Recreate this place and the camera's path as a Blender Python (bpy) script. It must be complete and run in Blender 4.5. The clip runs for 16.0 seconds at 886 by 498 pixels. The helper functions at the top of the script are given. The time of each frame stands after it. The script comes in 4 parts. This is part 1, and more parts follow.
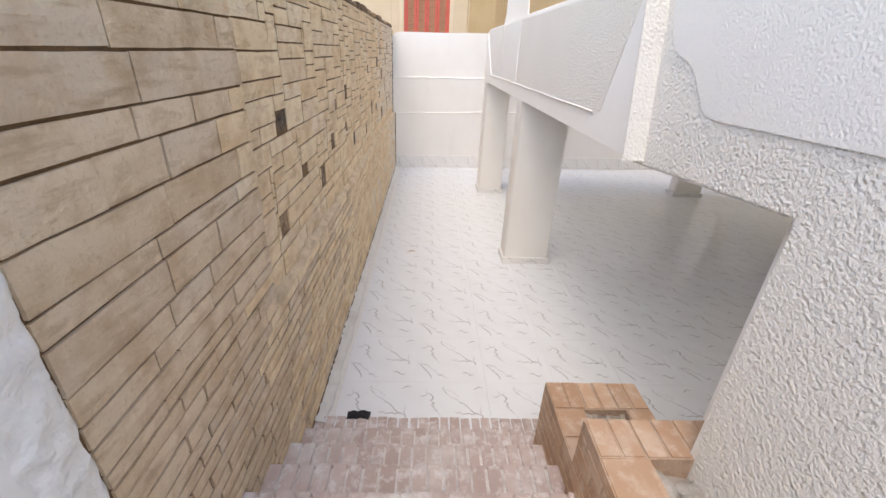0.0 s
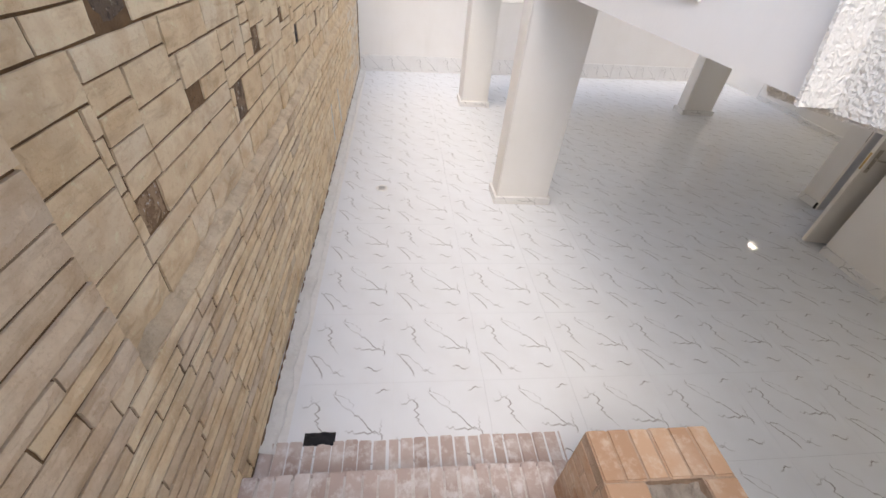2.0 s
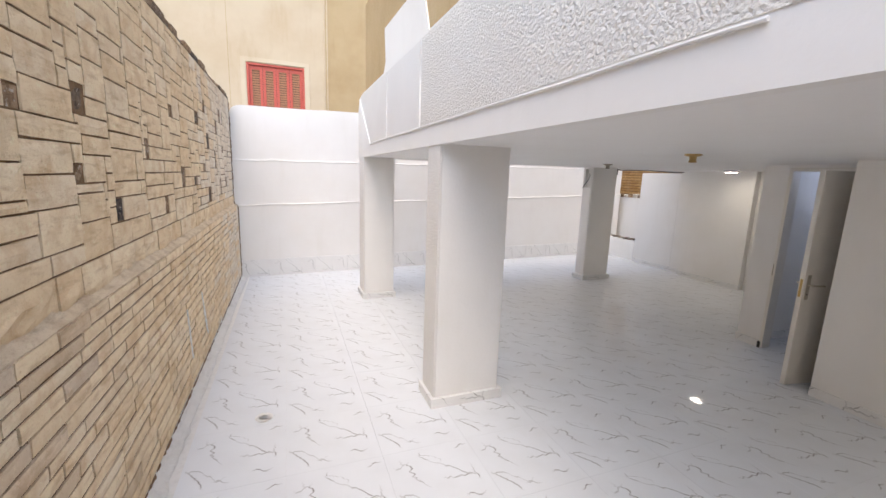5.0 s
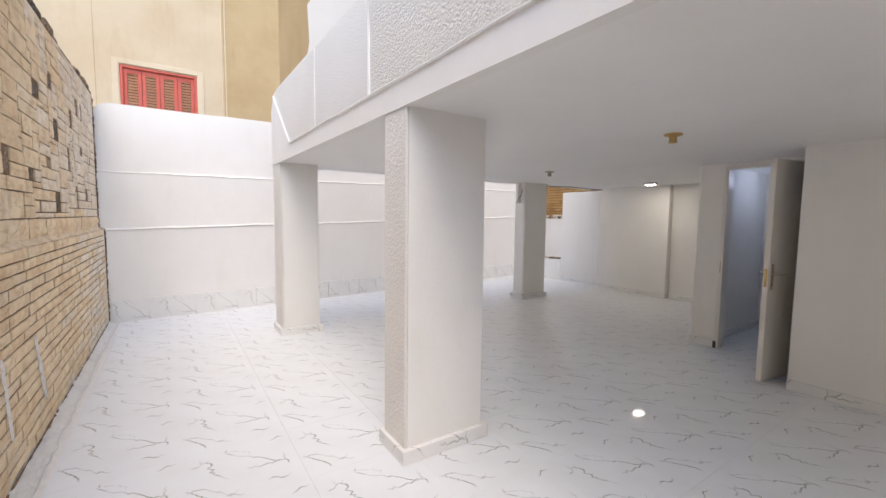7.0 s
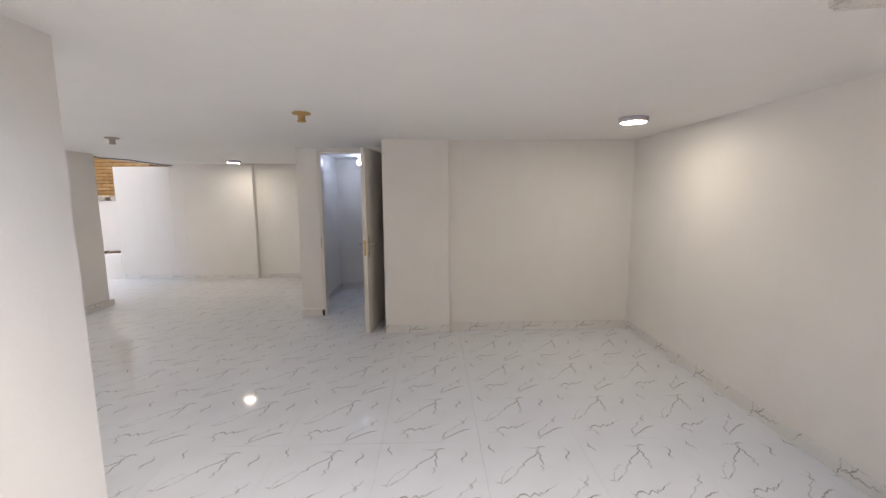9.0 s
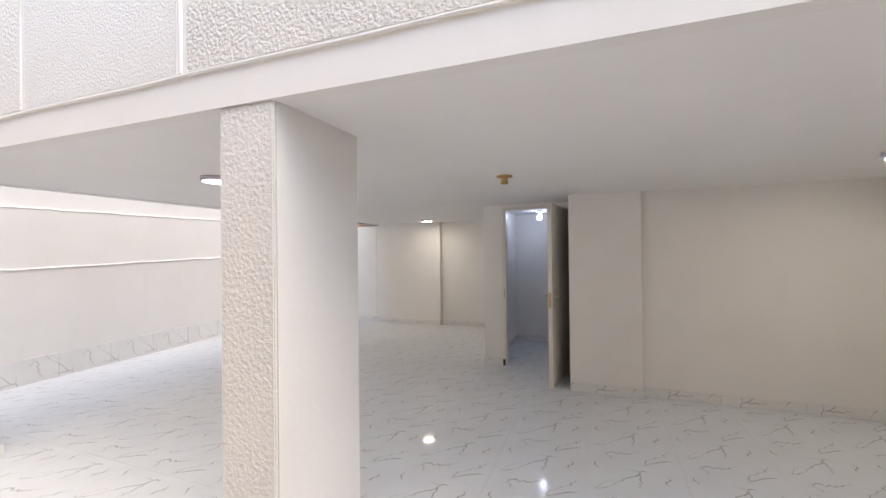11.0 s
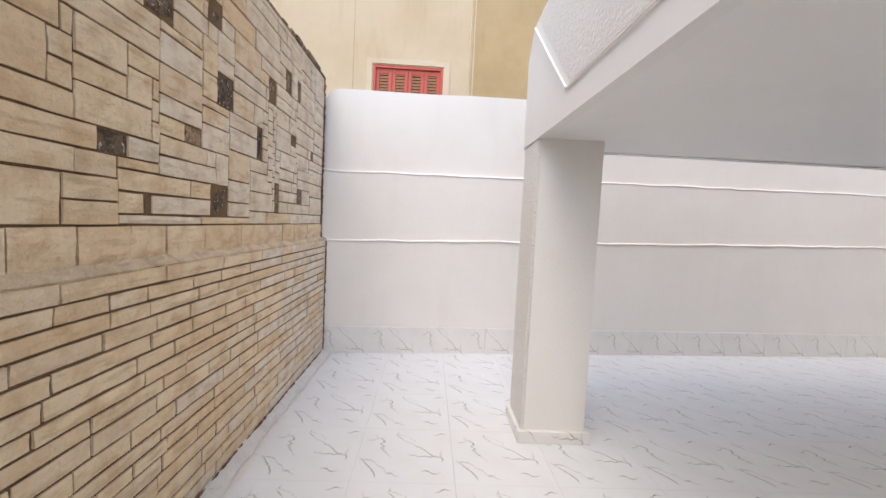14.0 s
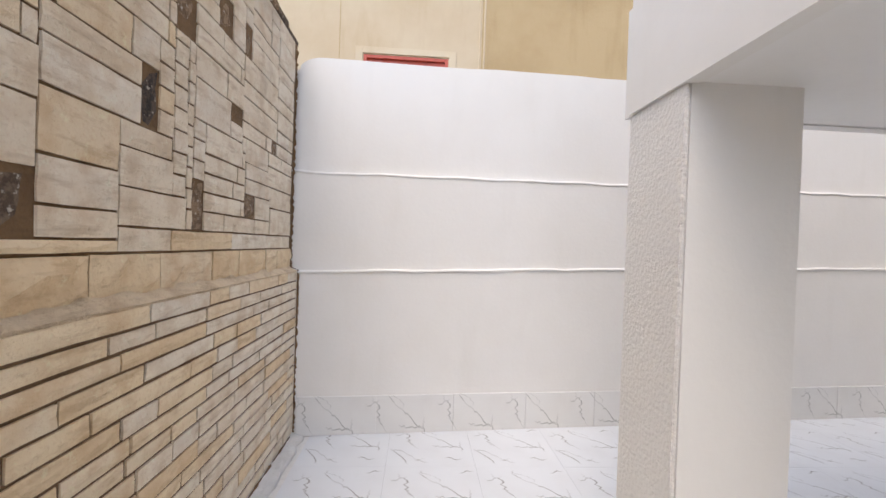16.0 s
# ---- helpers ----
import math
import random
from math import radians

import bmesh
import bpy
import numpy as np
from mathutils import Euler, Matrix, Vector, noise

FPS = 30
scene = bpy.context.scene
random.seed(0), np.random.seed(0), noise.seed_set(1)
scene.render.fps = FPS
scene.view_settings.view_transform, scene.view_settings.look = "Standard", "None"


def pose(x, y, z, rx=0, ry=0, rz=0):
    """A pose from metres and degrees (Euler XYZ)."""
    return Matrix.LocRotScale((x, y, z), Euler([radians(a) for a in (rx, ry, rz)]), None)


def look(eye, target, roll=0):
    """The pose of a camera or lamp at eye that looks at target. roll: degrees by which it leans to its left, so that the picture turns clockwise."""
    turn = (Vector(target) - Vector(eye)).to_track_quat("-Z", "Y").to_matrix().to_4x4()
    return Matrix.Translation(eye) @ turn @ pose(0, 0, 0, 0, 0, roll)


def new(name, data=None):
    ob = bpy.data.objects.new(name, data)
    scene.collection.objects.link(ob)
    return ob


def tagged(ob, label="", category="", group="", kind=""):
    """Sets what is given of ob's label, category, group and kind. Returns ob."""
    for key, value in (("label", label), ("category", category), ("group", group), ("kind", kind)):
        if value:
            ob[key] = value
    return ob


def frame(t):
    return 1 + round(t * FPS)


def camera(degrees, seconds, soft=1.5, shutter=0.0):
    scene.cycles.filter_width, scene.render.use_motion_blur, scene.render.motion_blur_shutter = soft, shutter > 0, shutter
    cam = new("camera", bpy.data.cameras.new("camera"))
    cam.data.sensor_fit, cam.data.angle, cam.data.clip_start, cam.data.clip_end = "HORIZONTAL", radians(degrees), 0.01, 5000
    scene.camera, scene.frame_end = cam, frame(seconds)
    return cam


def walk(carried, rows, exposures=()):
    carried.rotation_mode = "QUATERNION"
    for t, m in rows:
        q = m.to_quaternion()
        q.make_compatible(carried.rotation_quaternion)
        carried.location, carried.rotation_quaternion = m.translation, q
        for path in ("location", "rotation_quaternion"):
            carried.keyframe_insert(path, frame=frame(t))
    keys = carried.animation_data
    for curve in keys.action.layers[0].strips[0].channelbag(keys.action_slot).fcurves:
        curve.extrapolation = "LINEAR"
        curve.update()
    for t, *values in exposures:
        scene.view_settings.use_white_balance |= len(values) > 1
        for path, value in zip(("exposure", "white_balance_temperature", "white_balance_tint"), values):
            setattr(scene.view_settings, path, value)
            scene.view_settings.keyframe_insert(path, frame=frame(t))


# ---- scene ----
cam = camera(95.0, 16.0)
PATH = [
    (0, (0.807, 0.157, 2.448), (0.888, 1.955, 1.574), 2.7),
    (0.5, (0.728, 0.508, 2.461), (0.889, 2.192, 1.394), 3.1),
    (1, (0.786, 0.772, 2.412), (0.911, 2.38, 1.229), 3.4),
    (1.5, (0.817, 0.971, 2.397), (0.909, 2.494, 1.104), 4.3),
    (2, (0.752, 1.19, 2.288), (0.983, 2.739, 1.044), 5.8),
    (2.5, (0.712, 1.377, 2.227), (0.863, 2.963, 1.017), 4.4),
    (3, (0.793, 1.53, 2.123), (0.928, 3.219, 1.06), 4.4),
    (3.5, (0.775, 1.696, 2.047), (1.084, 3.44, 1.117), 3.8),
    (4, (0.731, 1.877, 1.988), (1.093, 3.673, 1.186), 2.0),
    (4.5, (0.805, 1.999, 1.842), (1.231, 3.885, 1.332), 3.3),
    (4.7, (0.811, 2.045, 1.826), (1.359, 3.917, 1.387), 2.8),
    (6.8, (0.771, 2.781, 1.396), (1.814, 4.484, 1.3), 0.5),
    (7, (0.752, 2.884, 1.41), (1.858, 4.543, 1.252), 0.7),
    (7.5, (0.811, 3.14, 1.405), (2.144, 4.619, 1.22), 0.9),
    (8, (0.847, 3.298, 1.417), (2.486, 4.429, 1.23), 1.3),
    (8.5, (0.807, 3.467, 1.391), (2.743, 3.893, 1.127), -1.1),
    (8.7, (0.835, 3.495, 1.424), (2.805, 3.698, 1.143), -0.9),
    (10.8, (0.671, 3.717, 1.442), (2.598, 4.255, 1.449), 0.1),
    (11, (0.658, 3.744, 1.44), (2.524, 4.463, 1.452), -0.6),
    (11.5, (0.744, 3.914, 1.437), (2.362, 5.089, 1.387), -0.0),
    (11.8, (0.818, 4.032, 1.434), (2.091, 5.574, 1.39), 0.6),
    (11.9, (0.827, 4.036, 1.43), (2.005, 5.651, 1.376), 1.2),
    (12, (0.864, 4.078, 1.436), (1.842, 5.821, 1.374), 2.6),
    (12.5, (0.946, 4.327, 1.409), (1.579, 6.217, 1.249), 3.0),
    (13, (0.96, 4.663, 1.446), (1.443, 6.595, 1.267), 3.2),
    (13.5, (1.067, 4.939, 1.448), (1.265, 6.929, 1.403), 1.7),
    (14, (1.116, 5.176, 1.429), (1.189, 7.171, 1.304), 2.8),
    (14.5, (1.069, 5.51, 1.442), (1.214, 7.504, 1.421), 2.2),
    (15, (1.032, 5.77, 1.435), (1.156, 7.76, 1.276), 1.7),
    (15.5, (1.019, 6.131, 1.445), (1.16, 8.124, 1.36), 0.9),
    (16, (0.908, 6.47, 1.424), (1.029, 8.466, 1.406), 2.0),
]
EXPOSURES = [(0, 1.28, 6950, 9), (2.5, 1.35, 6780, 9), (4.5, 1.37, 6680, 9), (7, 1.32, 6700, 9), (8, 1.42, 6800, 9), (8.5, 1.68, 6850, 9), (11, 1.58, 6800, 9), (11.5, 1.40, 6750, 9), (12, 1.22, 6780, 9), (12.5, 1.2, 6780, 9), (14, 1.17, 6780, 9), (16, 1.10, 6780, 9)]
SKY, SUN, SUN_SOFT = 0.15, 0.24, 60
# ---- the walk, with one turn of the head between the two seen stretches ----
TURN = [(9.75, (0.80, 3.58, 1.45), (2.72, 3.30, 1.30), 0.0)]
walk(cam, [(t, look(eye, target, roll)) for t, eye, target, roll in sorted(PATH + TURN)], EXPOSURES)

# ---- world and light ----
world = bpy.data.worlds.new("sky")
scene.world = world
world.use_nodes = True
wn, wl = world.node_tree.nodes, world.node_tree.links
sky = wn.new("ShaderNodeTexSky")
sky.sky_type, sky.sun_disc = "NISHITA", False
SUN_UP, SUN_TURN = 60, 206
sky.sun_elevation, sky.sun_rotation = radians(SUN_UP), radians(SUN_TURN)
sky.dust_density, sky.ozone_density, sky.air_density = 2.4, 1.1, 1.0
wl.new(sky.outputs[0], wn["Background"].inputs[0])
wn["Background"].inputs[1].default_value = SKY
sun = new("sun", bpy.data.lights.new("sun", "SUN"))
sun.data.energy, sun.data.angle, sun.data.color = SUN, radians(SUN_SOFT), (1.0, 0.95, 0.87)
toward = Vector((math.sin(radians(SUN_TURN)) * math.cos(radians(SUN_UP)), math.cos(radians(SUN_TURN)) * math.cos(radians(SUN_UP)), math.sin(radians(SUN_UP))))
sun.matrix_world = look(toward * 30, (0, 0, 0))


# ---- materials ----
class Mat:
    """A node material with short ways to chain nodes."""

    def __init__(self, name, rough=0.6, metal=0.0):
        self.m = bpy.data.materials.new(name)
        self.m.use_nodes = True
        self.n, self.l = self.m.node_tree.nodes, self.m.node_tree.links
        self.b = self.n["Principled BSDF"]
        self.b.inputs["Roughness"].default_value = rough
        self.b.inputs["Metallic"].default_value = metal
        self.place = self.n.new("ShaderNodeNewGeometry").outputs["Position"]

    def put(self, socket, v):
        if isinstance(v, (int, float)):
            socket.default_value = v
        elif isinstance(v, tuple):
            socket.default_value = (*v, 1) if len(v) == 3 and len(socket.default_value) == 4 else v
        else:
            self.l.new(v, socket)

    def math(self, op, a, b=0.0, c=0.0):
        n = self.n.new("ShaderNodeMath")
        n.operation = op
        for s, v in zip(n.inputs, (a, b, c)):
            self.put(s, v)
        return n.outputs[0]

    def vec(self, op, a, b=(0.0, 0.0, 0.0)):
        n = self.n.new("ShaderNodeVectorMath")
        n.operation = op
        self.put(n.inputs[0], a), self.put(n.inputs[1], b)
        return n.outputs[0]

    def noise(self, scale, detail=4.0, rough=0.55, at=None, stretch=None):
        n = self.n.new("ShaderNodeTexNoise")
        p = at or self.place
        if stretch:
            p = self.vec("MULTIPLY", p, stretch)
        self.l.new(p, n.inputs["Vector"])
        for k, v in (("Scale", scale), ("Detail", detail), ("Roughness", rough)):
            n.inputs[k].default_value = v
        return n.outputs["Fac"]

    def cells(self, scale, feature="F1"):
        n = self.n.new("ShaderNodeTexVoronoi")
        n.feature = feature
        self.l.new(self.place, n.inputs["Vector"])
        n.inputs["Scale"].default_value = scale
        return n.outputs["Distance"]

    def ramp(self, v, lo, hi, a=0.0, b=1.0):
        n = self.n.new("ShaderNodeMapRange")
        for k, x in zip(("Value", "From Min", "From Max", "To Min", "To Max"), (v, lo, hi, a, b)):
            self.put(n.inputs[k], x)
        return n.outputs[0]

    def mix(self, f, a, b):
        n = self.n.new("ShaderNodeMix")
        n.data_type = "RGBA"
        self.put(n.inputs[0], f), self.put(n.inputs[6], a), self.put(n.inputs[7], b)
        return n.outputs[2]

    def rand(self):
        return self.n.new("ShaderNodeObjectInfo").outputs["Random"]

    def island(self):
        return self.n.new("ShaderNodeNewGeometry").outputs["Random Per Island"]

    def color(self, c):
        self.put(self.b.inputs["Base Color"], c)
        return self

    def rough(self, r):
        self.put(self.b.inputs["Roughness"], r)
        return self

    def bump(self, h, strength=0.5, distance=0.005):
        n = self.n.new("ShaderNodeBump")
        self.put(n.inputs["Height"], h)
        n.inputs["Strength"].default_value, n.inputs["Distance"].default_value = strength, distance
        self.l.new(n.outputs[0], self.b.inputs["Normal"])
        return self


def plaster(name, tint, stain, bumps=0.25):
    m = Mat(name, 0.62)
    broad, fine = m.noise(1.3, 5), m.noise(38, 6)
    streak = m.noise(6, 4, at=None, stretch=(1.0, 1.0, 0.18))
    f = m.math("ADD", m.ramp(broad, 0.42, 0.72, 0, 0.75), m.ramp(streak, 0.55, 0.8, 0, 0.5))
    m.color(m.mix(f, tint, stain))
    m.rough(m.ramp(fine, 0.3, 0.7, 0.5, 0.75))
    return m.bump(m.math("ADD", fine, m.math("MULTIPLY", broad, 3.0)), bumps, 0.004).m


def stucco(name, tint, stain, size, depth):
    m = Mat(name, 0.8)
    lumps = m.noise(size, 3, 0.5)
    pits = m.cells(size * 0.8, "SMOOTH_F1")
    broad = m.noise(1.5, 4)
    h = m.math("SUBTRACT", m.math("MULTIPLY", lumps, 1.6), m.math("MULTIPLY", pits, 0.6))
    m.color(m.mix(m.ramp(broad, 0.4, 0.75, 0, 0.6), tint, stain))
    return m.bump(h, 1.0, depth).m


def stone(name, a, b, dirt, edge=0.5):
    m = Mat(name, 0.85)
    r, grain, cloud = m.math("FRACT", m.math("ADD", m.rand(), m.island())), m.noise(75, 7, 0.7), m.noise(9, 5)
    base = m.mix(r, a, b)
    odd = m.math("FRACT", m.math("MULTIPLY", r, 7.31))
    base = m.mix(m.ramp(odd, 0.62, 0.80, 0, 0.25), base, tuple(sum(a) / 3 * 0.5 + c * 0.45 for c in a))
    base = m.mix(m.ramp(cloud, 0.45, 0.68, 0, 0.7), base, dirt)
    base = m.mix(m.ramp(grain, 0.54, 0.68, 0, 0.5), base, dirt)
    base = m.mix(m.ramp(m.noise(2.2, 4), 0.56, 0.78, 0, 0.45), base, tuple(c * 0.55 for c in dirt))
    brush = m.noise(16, 5, 0.6, stretch=(1.0, 0.35, 1.6))
    base = m.mix(m.ramp(brush, 0.53, 0.68, 0, 0.6), base, tuple(c * 0.85 for c in dirt))
    base = m.mix(m.ramp(m.noise(24, 6, 0.7), 0.58, 0.68, 0, 0.45), base, tuple(min(0.9, c * 1.12) for c in a))
    h = m.math("ADD", m.math("MULTIPLY", grain, 0.8), m.math("MULTIPLY", m.noise(18, 4), 1.2))
    return m.color(base).bump(h, edge * 1.6, 0.012).m


def pitted(name):
    """Dark weathered stone, pitted black with pale chips, each block of its own brown."""
    m = Mat(name, 0.9)
    r = m.math("FRACT", m.math("ADD", m.rand(), m.island()))
    blot, chips = m.noise(24, 6, 0.7), m.noise(46, 4, 0.6)
    base = m.mix(r, (0.10, 0.075, 0.06), (0.44, 0.30, 0.18))
    base = m.mix(m.ramp(blot, 0.46, 0.54), base, m.mix(r, (0.035, 0.03, 0.028), (0.27, 0.17, 0.095)))
    base = m.mix(m.ramp(chips, 0.60, 0.66, 0, 0.8), base, (0.60, 0.54, 0.46))
    return m.color(base).bump(m.math("ADD", blot, m.math("MULTIPLY", chips, 0.6)), 1.0, 0.02).m


def brickwork(name, a, b, smear, amount):
    m = Mat(name, 0.75)
    r, grain, cloud = m.rand(), m.noise(70, 6), m.noise(5, 5)
    base = m.mix(r, a, b)
    base = m.mix(m.ramp(m.noise(14, 6, 0.7), 0.5, 0.66, 0, amount), base, smear)
    base = m.mix(m.ramp(cloud, 0.5, 0.7, 0, amount * 0.7), base, smear)
    return m.color(base).bump(m.math("ADD", grain, cloud), 0.4, 0.003).m


TILE, TX, TY = 0.58, 0.165, 0.36


def marble(name, upright=False, gloss=0.05):
    """White ceramic with thin grey veins that repeat with every tile."""
    m = Mat(name, gloss)
    m.b.inputs["Specular IOR Level"].default_value = 0.11
    sep = m.n.new("ShaderNodeSeparateXYZ")
    m.l.new(m.place, sep.inputs[0])
    x, y, z = sep.outputs
    if upright:
        x, y = m.math("ADD", x, y), z
    u = m.math("FRACT", m.math("DIVIDE", m.math("ADD", x, 5 * TILE - TX), TILE))
    v = m.math("FRACT", m.math("DIVIDE", m.math("ADD", y, 5 * TILE - TY), TILE))
    comb = m.n.new("ShaderNodeCombineXYZ")
    m.put(comb.inputs[0], u), m.put(comb.inputs[1], v)
    at = comb.outputs[0]
    fade = m.noise(4.5, 2, at=at)
    total = 0.0
    # steep or flat, start, cross start, slope, length, half width
    veins = ((0, 0.02, 0.40, -0.55, 0.42, 0.0055), (0, 0.36, 0.86, -0.85, 0.50, 0.0065), (0, 0.52, 0.46, -0.05, 0.40, 0.0055), (1, 0.05, 0.28, -0.60, 0.36, 0.0060), (1, 0.52, 0.30, -0.40, 0.36, 0.0065), (0, 0.06, 0.78, 0.10, 0.20, 0.0060), (0, 0.66, 0.18, 0.05, 0.22, 0.0060), (1, 0.34, 0.84, 0.15, 0.26, 0.0050), (0, 0.30, 0.13, -0.20, 0.18, 0.0055), (1, 0.70, 0.62, -0.9, 0.24, 0.0050), (0, 0.80, 0.93, -0.1, 0.18, 0.0055), (0, 0.22, 0.60, -1.1, 0.16, 0.0050))
    for k, (steep, u0, v0, slope, run, half) in enumerate(veins):
        a, b = (v, u) if steep else (u, v)
        spot = m.n.new("ShaderNodeCombineXYZ")
        m.put(spot.inputs[0], a)
        spot.inputs[1].default_value = 3.7 * k + 1.3
        wob, step = m.noise(4.6, 1, 0.5, at=spot.outputs[0]), m.noise(19, 3, 0.6, at=spot.outputs[0])
        du = m.math("SUBTRACT", a, u0)
        line = m.math("ADD", m.math("MULTIPLY", du, slope), v0)
        line = m.math("ADD", line, m.math("MULTIPLY", m.math("SUBTRACT", wob, 0.5), 0.34))
        line = m.math("ADD", line, m.math("MULTIPLY", m.math("SUBTRACT", step, 0.5), 0.12))
        d = m.math("ABSOLUTE", m.math("SUBTRACT", b, line))
        f = m.ramp(d, half * 0.5, half * 1.9, 1.0, 0.0)
        f = m.math("MULTIPLY", f, m.ramp(du, 0.0, 0.06))
        f = m.math("MULTIPLY", f, m.ramp(du, run - 0.08, run, 1.0, 0.0))
        total = m.math("MAXIMUM", total, f)
    total = m.math("MULTIPLY", total, m.ramp(fade, 0.36, 0.60, 0.3, 1.0))
    cloud = m.noise(2.0, 5, at=at)
    ground = m.mix(m.ramp(cloud, 0.4, 0.7), *(((0.83, 0.825, 0.81), (0.79, 0.78, 0.765)) if upright else ((0.755, 0.776, 0.802), (0.72, 0.736, 0.757))))
    dust = m.noise(1.1, 6, 0.65)
    ground = m.mix(m.ramp(dust, 0.58, 0.85, 0, 0.25), ground, (0.62, 0.60, 0.56))
    m.color(m.mix(total, ground, (0.36, 0.35, 0.34) if upright else (0.27, 0.26, 0.25)))
    m.rough(m.ramp(dust, 0.5, 0.85, gloss, gloss + 0.07))
    return m.m


def paint(name, c, rough=0.45, metal=0.0, wear=0.25, size=20):
    m = Mat(name, rough, metal)
    m.color(m.mix(m.ramp(m.noise(size, 5), 0.45, 0.75, 0, wear), c, tuple(v * 0.55 for v in c)))
    return m.bump(m.noise(size * 3, 4), 0.15, 0.001).m


def glow(name, c, power):
    m = Mat(name, 0.4)
    m.color(c)
    m.put(m.b.inputs["Emission Color"], c)
    m.b.inputs["Emission Strength"].default_value = power
    return m.m


WHITE = plaster("white_wall_paint", (0.865, 0.85, 0.825), (0.82, 0.80, 0.765))
CEIL = plaster("ceiling_paint", (0.885, 0.875, 0.86), (0.855, 0.84, 0.82), 0.15)
ROUGH = stucco("rough_white_stucco", (0.80, 0.775, 0.73), (0.74, 0.71, 0.66), 78, 0.009)
STIPPLE = stucco("stippled_white_plaster", (0.80, 0.785, 0.76), (0.75, 0.73, 0.70), 95, 0.0028)
ROUGH_FINE = stucco("fine_white_stucco", (0.80, 0.78, 0.745), (0.74, 0.715, 0.68), 66, 0.0048)
LUMPY = stucco("lumpy_white_plaster", (0.86, 0.845, 0.81), (0.82, 0.80, 0.765), 26, 0.009)
OCHRE = plaster("ochre_render", (0.64, 0.525, 0.37), (0.55, 0.42, 0.265), 0.6)
OCHRE_DARK = plaster("dark_ochre_render", (0.52, 0.385, 0.21), (0.42, 0.29, 0.14), 0.8)
TRIM = plaster("cream_surround", (0.68, 0.57, 0.415), (0.59, 0.46, 0.30), 0.3)
STONE = stone("cream_limestone", (0.92, 0.765, 0.535), (0.83, 0.645, 0.41), (0.69, 0.48, 0.265))
STONE_PALE = stone("pale_limestone", (0.91, 0.81, 0.655), (0.83, 0.71, 0.545), (0.68, 0.52, 0.35))
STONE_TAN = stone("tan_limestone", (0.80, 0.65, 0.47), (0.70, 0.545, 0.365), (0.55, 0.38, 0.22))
STONE_DARK = pitted("weathered_dark_stone")
STONE_WHITE = stone("whitewashed_stone", (0.82, 0.81, 0.79), (0.80, 0.79, 0.76), (0.72, 0.71, 0.68), 0.8)
MORTAR = stone("brown_mortar", (0.24, 0.14, 0.066), (0.22, 0.13, 0.06), (0.14, 0.08, 0.038), 0.6)
CEMENT = stone("grey_cement", (0.60, 0.57, 0.52), (0.55, 0.51, 0.46), (0.38, 0.34, 0.29), 0.8)
STEP_JOINT = stone("pale_step_cement", (0.70, 0.66, 0.63), (0.66, 0.62, 0.59), (0.50, 0.45, 0.42), 0.6)
STEP = brickwork("step_brick", (0.385, 0.295, 0.26), (0.485, 0.395, 0.36), (0.66, 0.63, 0.62), 0.65)
# Treads paler than risers: cement splashes, plus light from the sky put into the colour.
STEP_TREAD = brickwork("splashed_skylit_step_brick", (0.42, 0.33, 0.295), (0.53, 0.44, 0.405), (0.70, 0.68, 0.675), 0.85)
BRICK = brickwork("planter_brick", (0.37, 0.225, 0.14), (0.49, 0.33, 0.22), (0.60, 0.50, 0.41), 0.6)
BRICK_JOINT = stone("reddish_mortar", (0.50, 0.37, 0.27), (0.47, 0.34, 0.25), (0.36, 0.25, 0.17), 0.6)
FARBRICK = brickwork("yellow_brick", (0.55, 0.36, 0.16), (0.42, 0.25, 0.10), (0.60, 0.50, 0.36), 0.3)
LEDGE = stone("dusty_ledge", (0.86, 0.71, 0.51), (0.82, 0.67, 0.47), (0.62, 0.455, 0.28), 0.9)
SAND = stone("grey_sand", (0.54, 0.49, 0.43), (0.54, 0.49, 0.43), (0.36, 0.31, 0.26), 0.9)
FLOOR = marble("marble_tile")
SKIRT = marble("marble_skirting", True, 0.2)
GROUT = paint("grout", (0.72, 0.715, 0.70), 0.5)
RED = paint("red_paint", (0.60, 0.12, 0.085), 0.55, wear=0.35, size=9)
SLAT = paint("brown_slat", (0.46, 0.22, 0.12), 0.6, wear=0.4)
DOOR = paint("door_paint", (0.80, 0.765, 0.71), 0.35, wear=0.06, size=3)
BRASS = paint("aged_brass", (0.50, 0.35, 0.15), 0.4, 0.9)
NICKEL = paint("satin_nickel", (0.55, 0.50, 0.42), 0.35, 0.85)
STEEL = paint("worn_steel", (0.42, 0.38, 0.32), 0.35, 0.9)
BLACK = paint("black_cloth", (0.015, 0.015, 0.018), 0.9)
CABLE = paint("grey_cable", (0.16, 0.16, 0.17), 0.6)
RIM = paint("lamp_rim", (0.62, 0.58, 0.68), 0.4, wear=0.02)
LAMP = glow("lamp_diffuser", (1.0, 0.90, 0.78), 24.0)
BULB = glow("bulb_glass", (0.60, 0.70, 1.0), 28.0)
WASH = plaster("white_splash", (0.80, 0.79, 0.76), (0.74, 0.72, 0.68))
EARTH = stone("street_ground", (0.30, 0.27, 0.23), (0.30, 0.27, 0.23), (0.18, 0.16, 0.13), 0.8)
DARK = paint("dark_gap", (0.05, 0.045, 0.04), 0.9)
PLASTIC = Mat("clear_plastic", 0.12)
PLASTIC.color((0.75, 0.82, 0.88))
PLASTIC.b.inputs["Transmission Weight"].default_value = 0.85
PLASTIC = PLASTIC.m
BLUE = paint("blue_label", (0.30, 0.45, 0.66), 0.4)


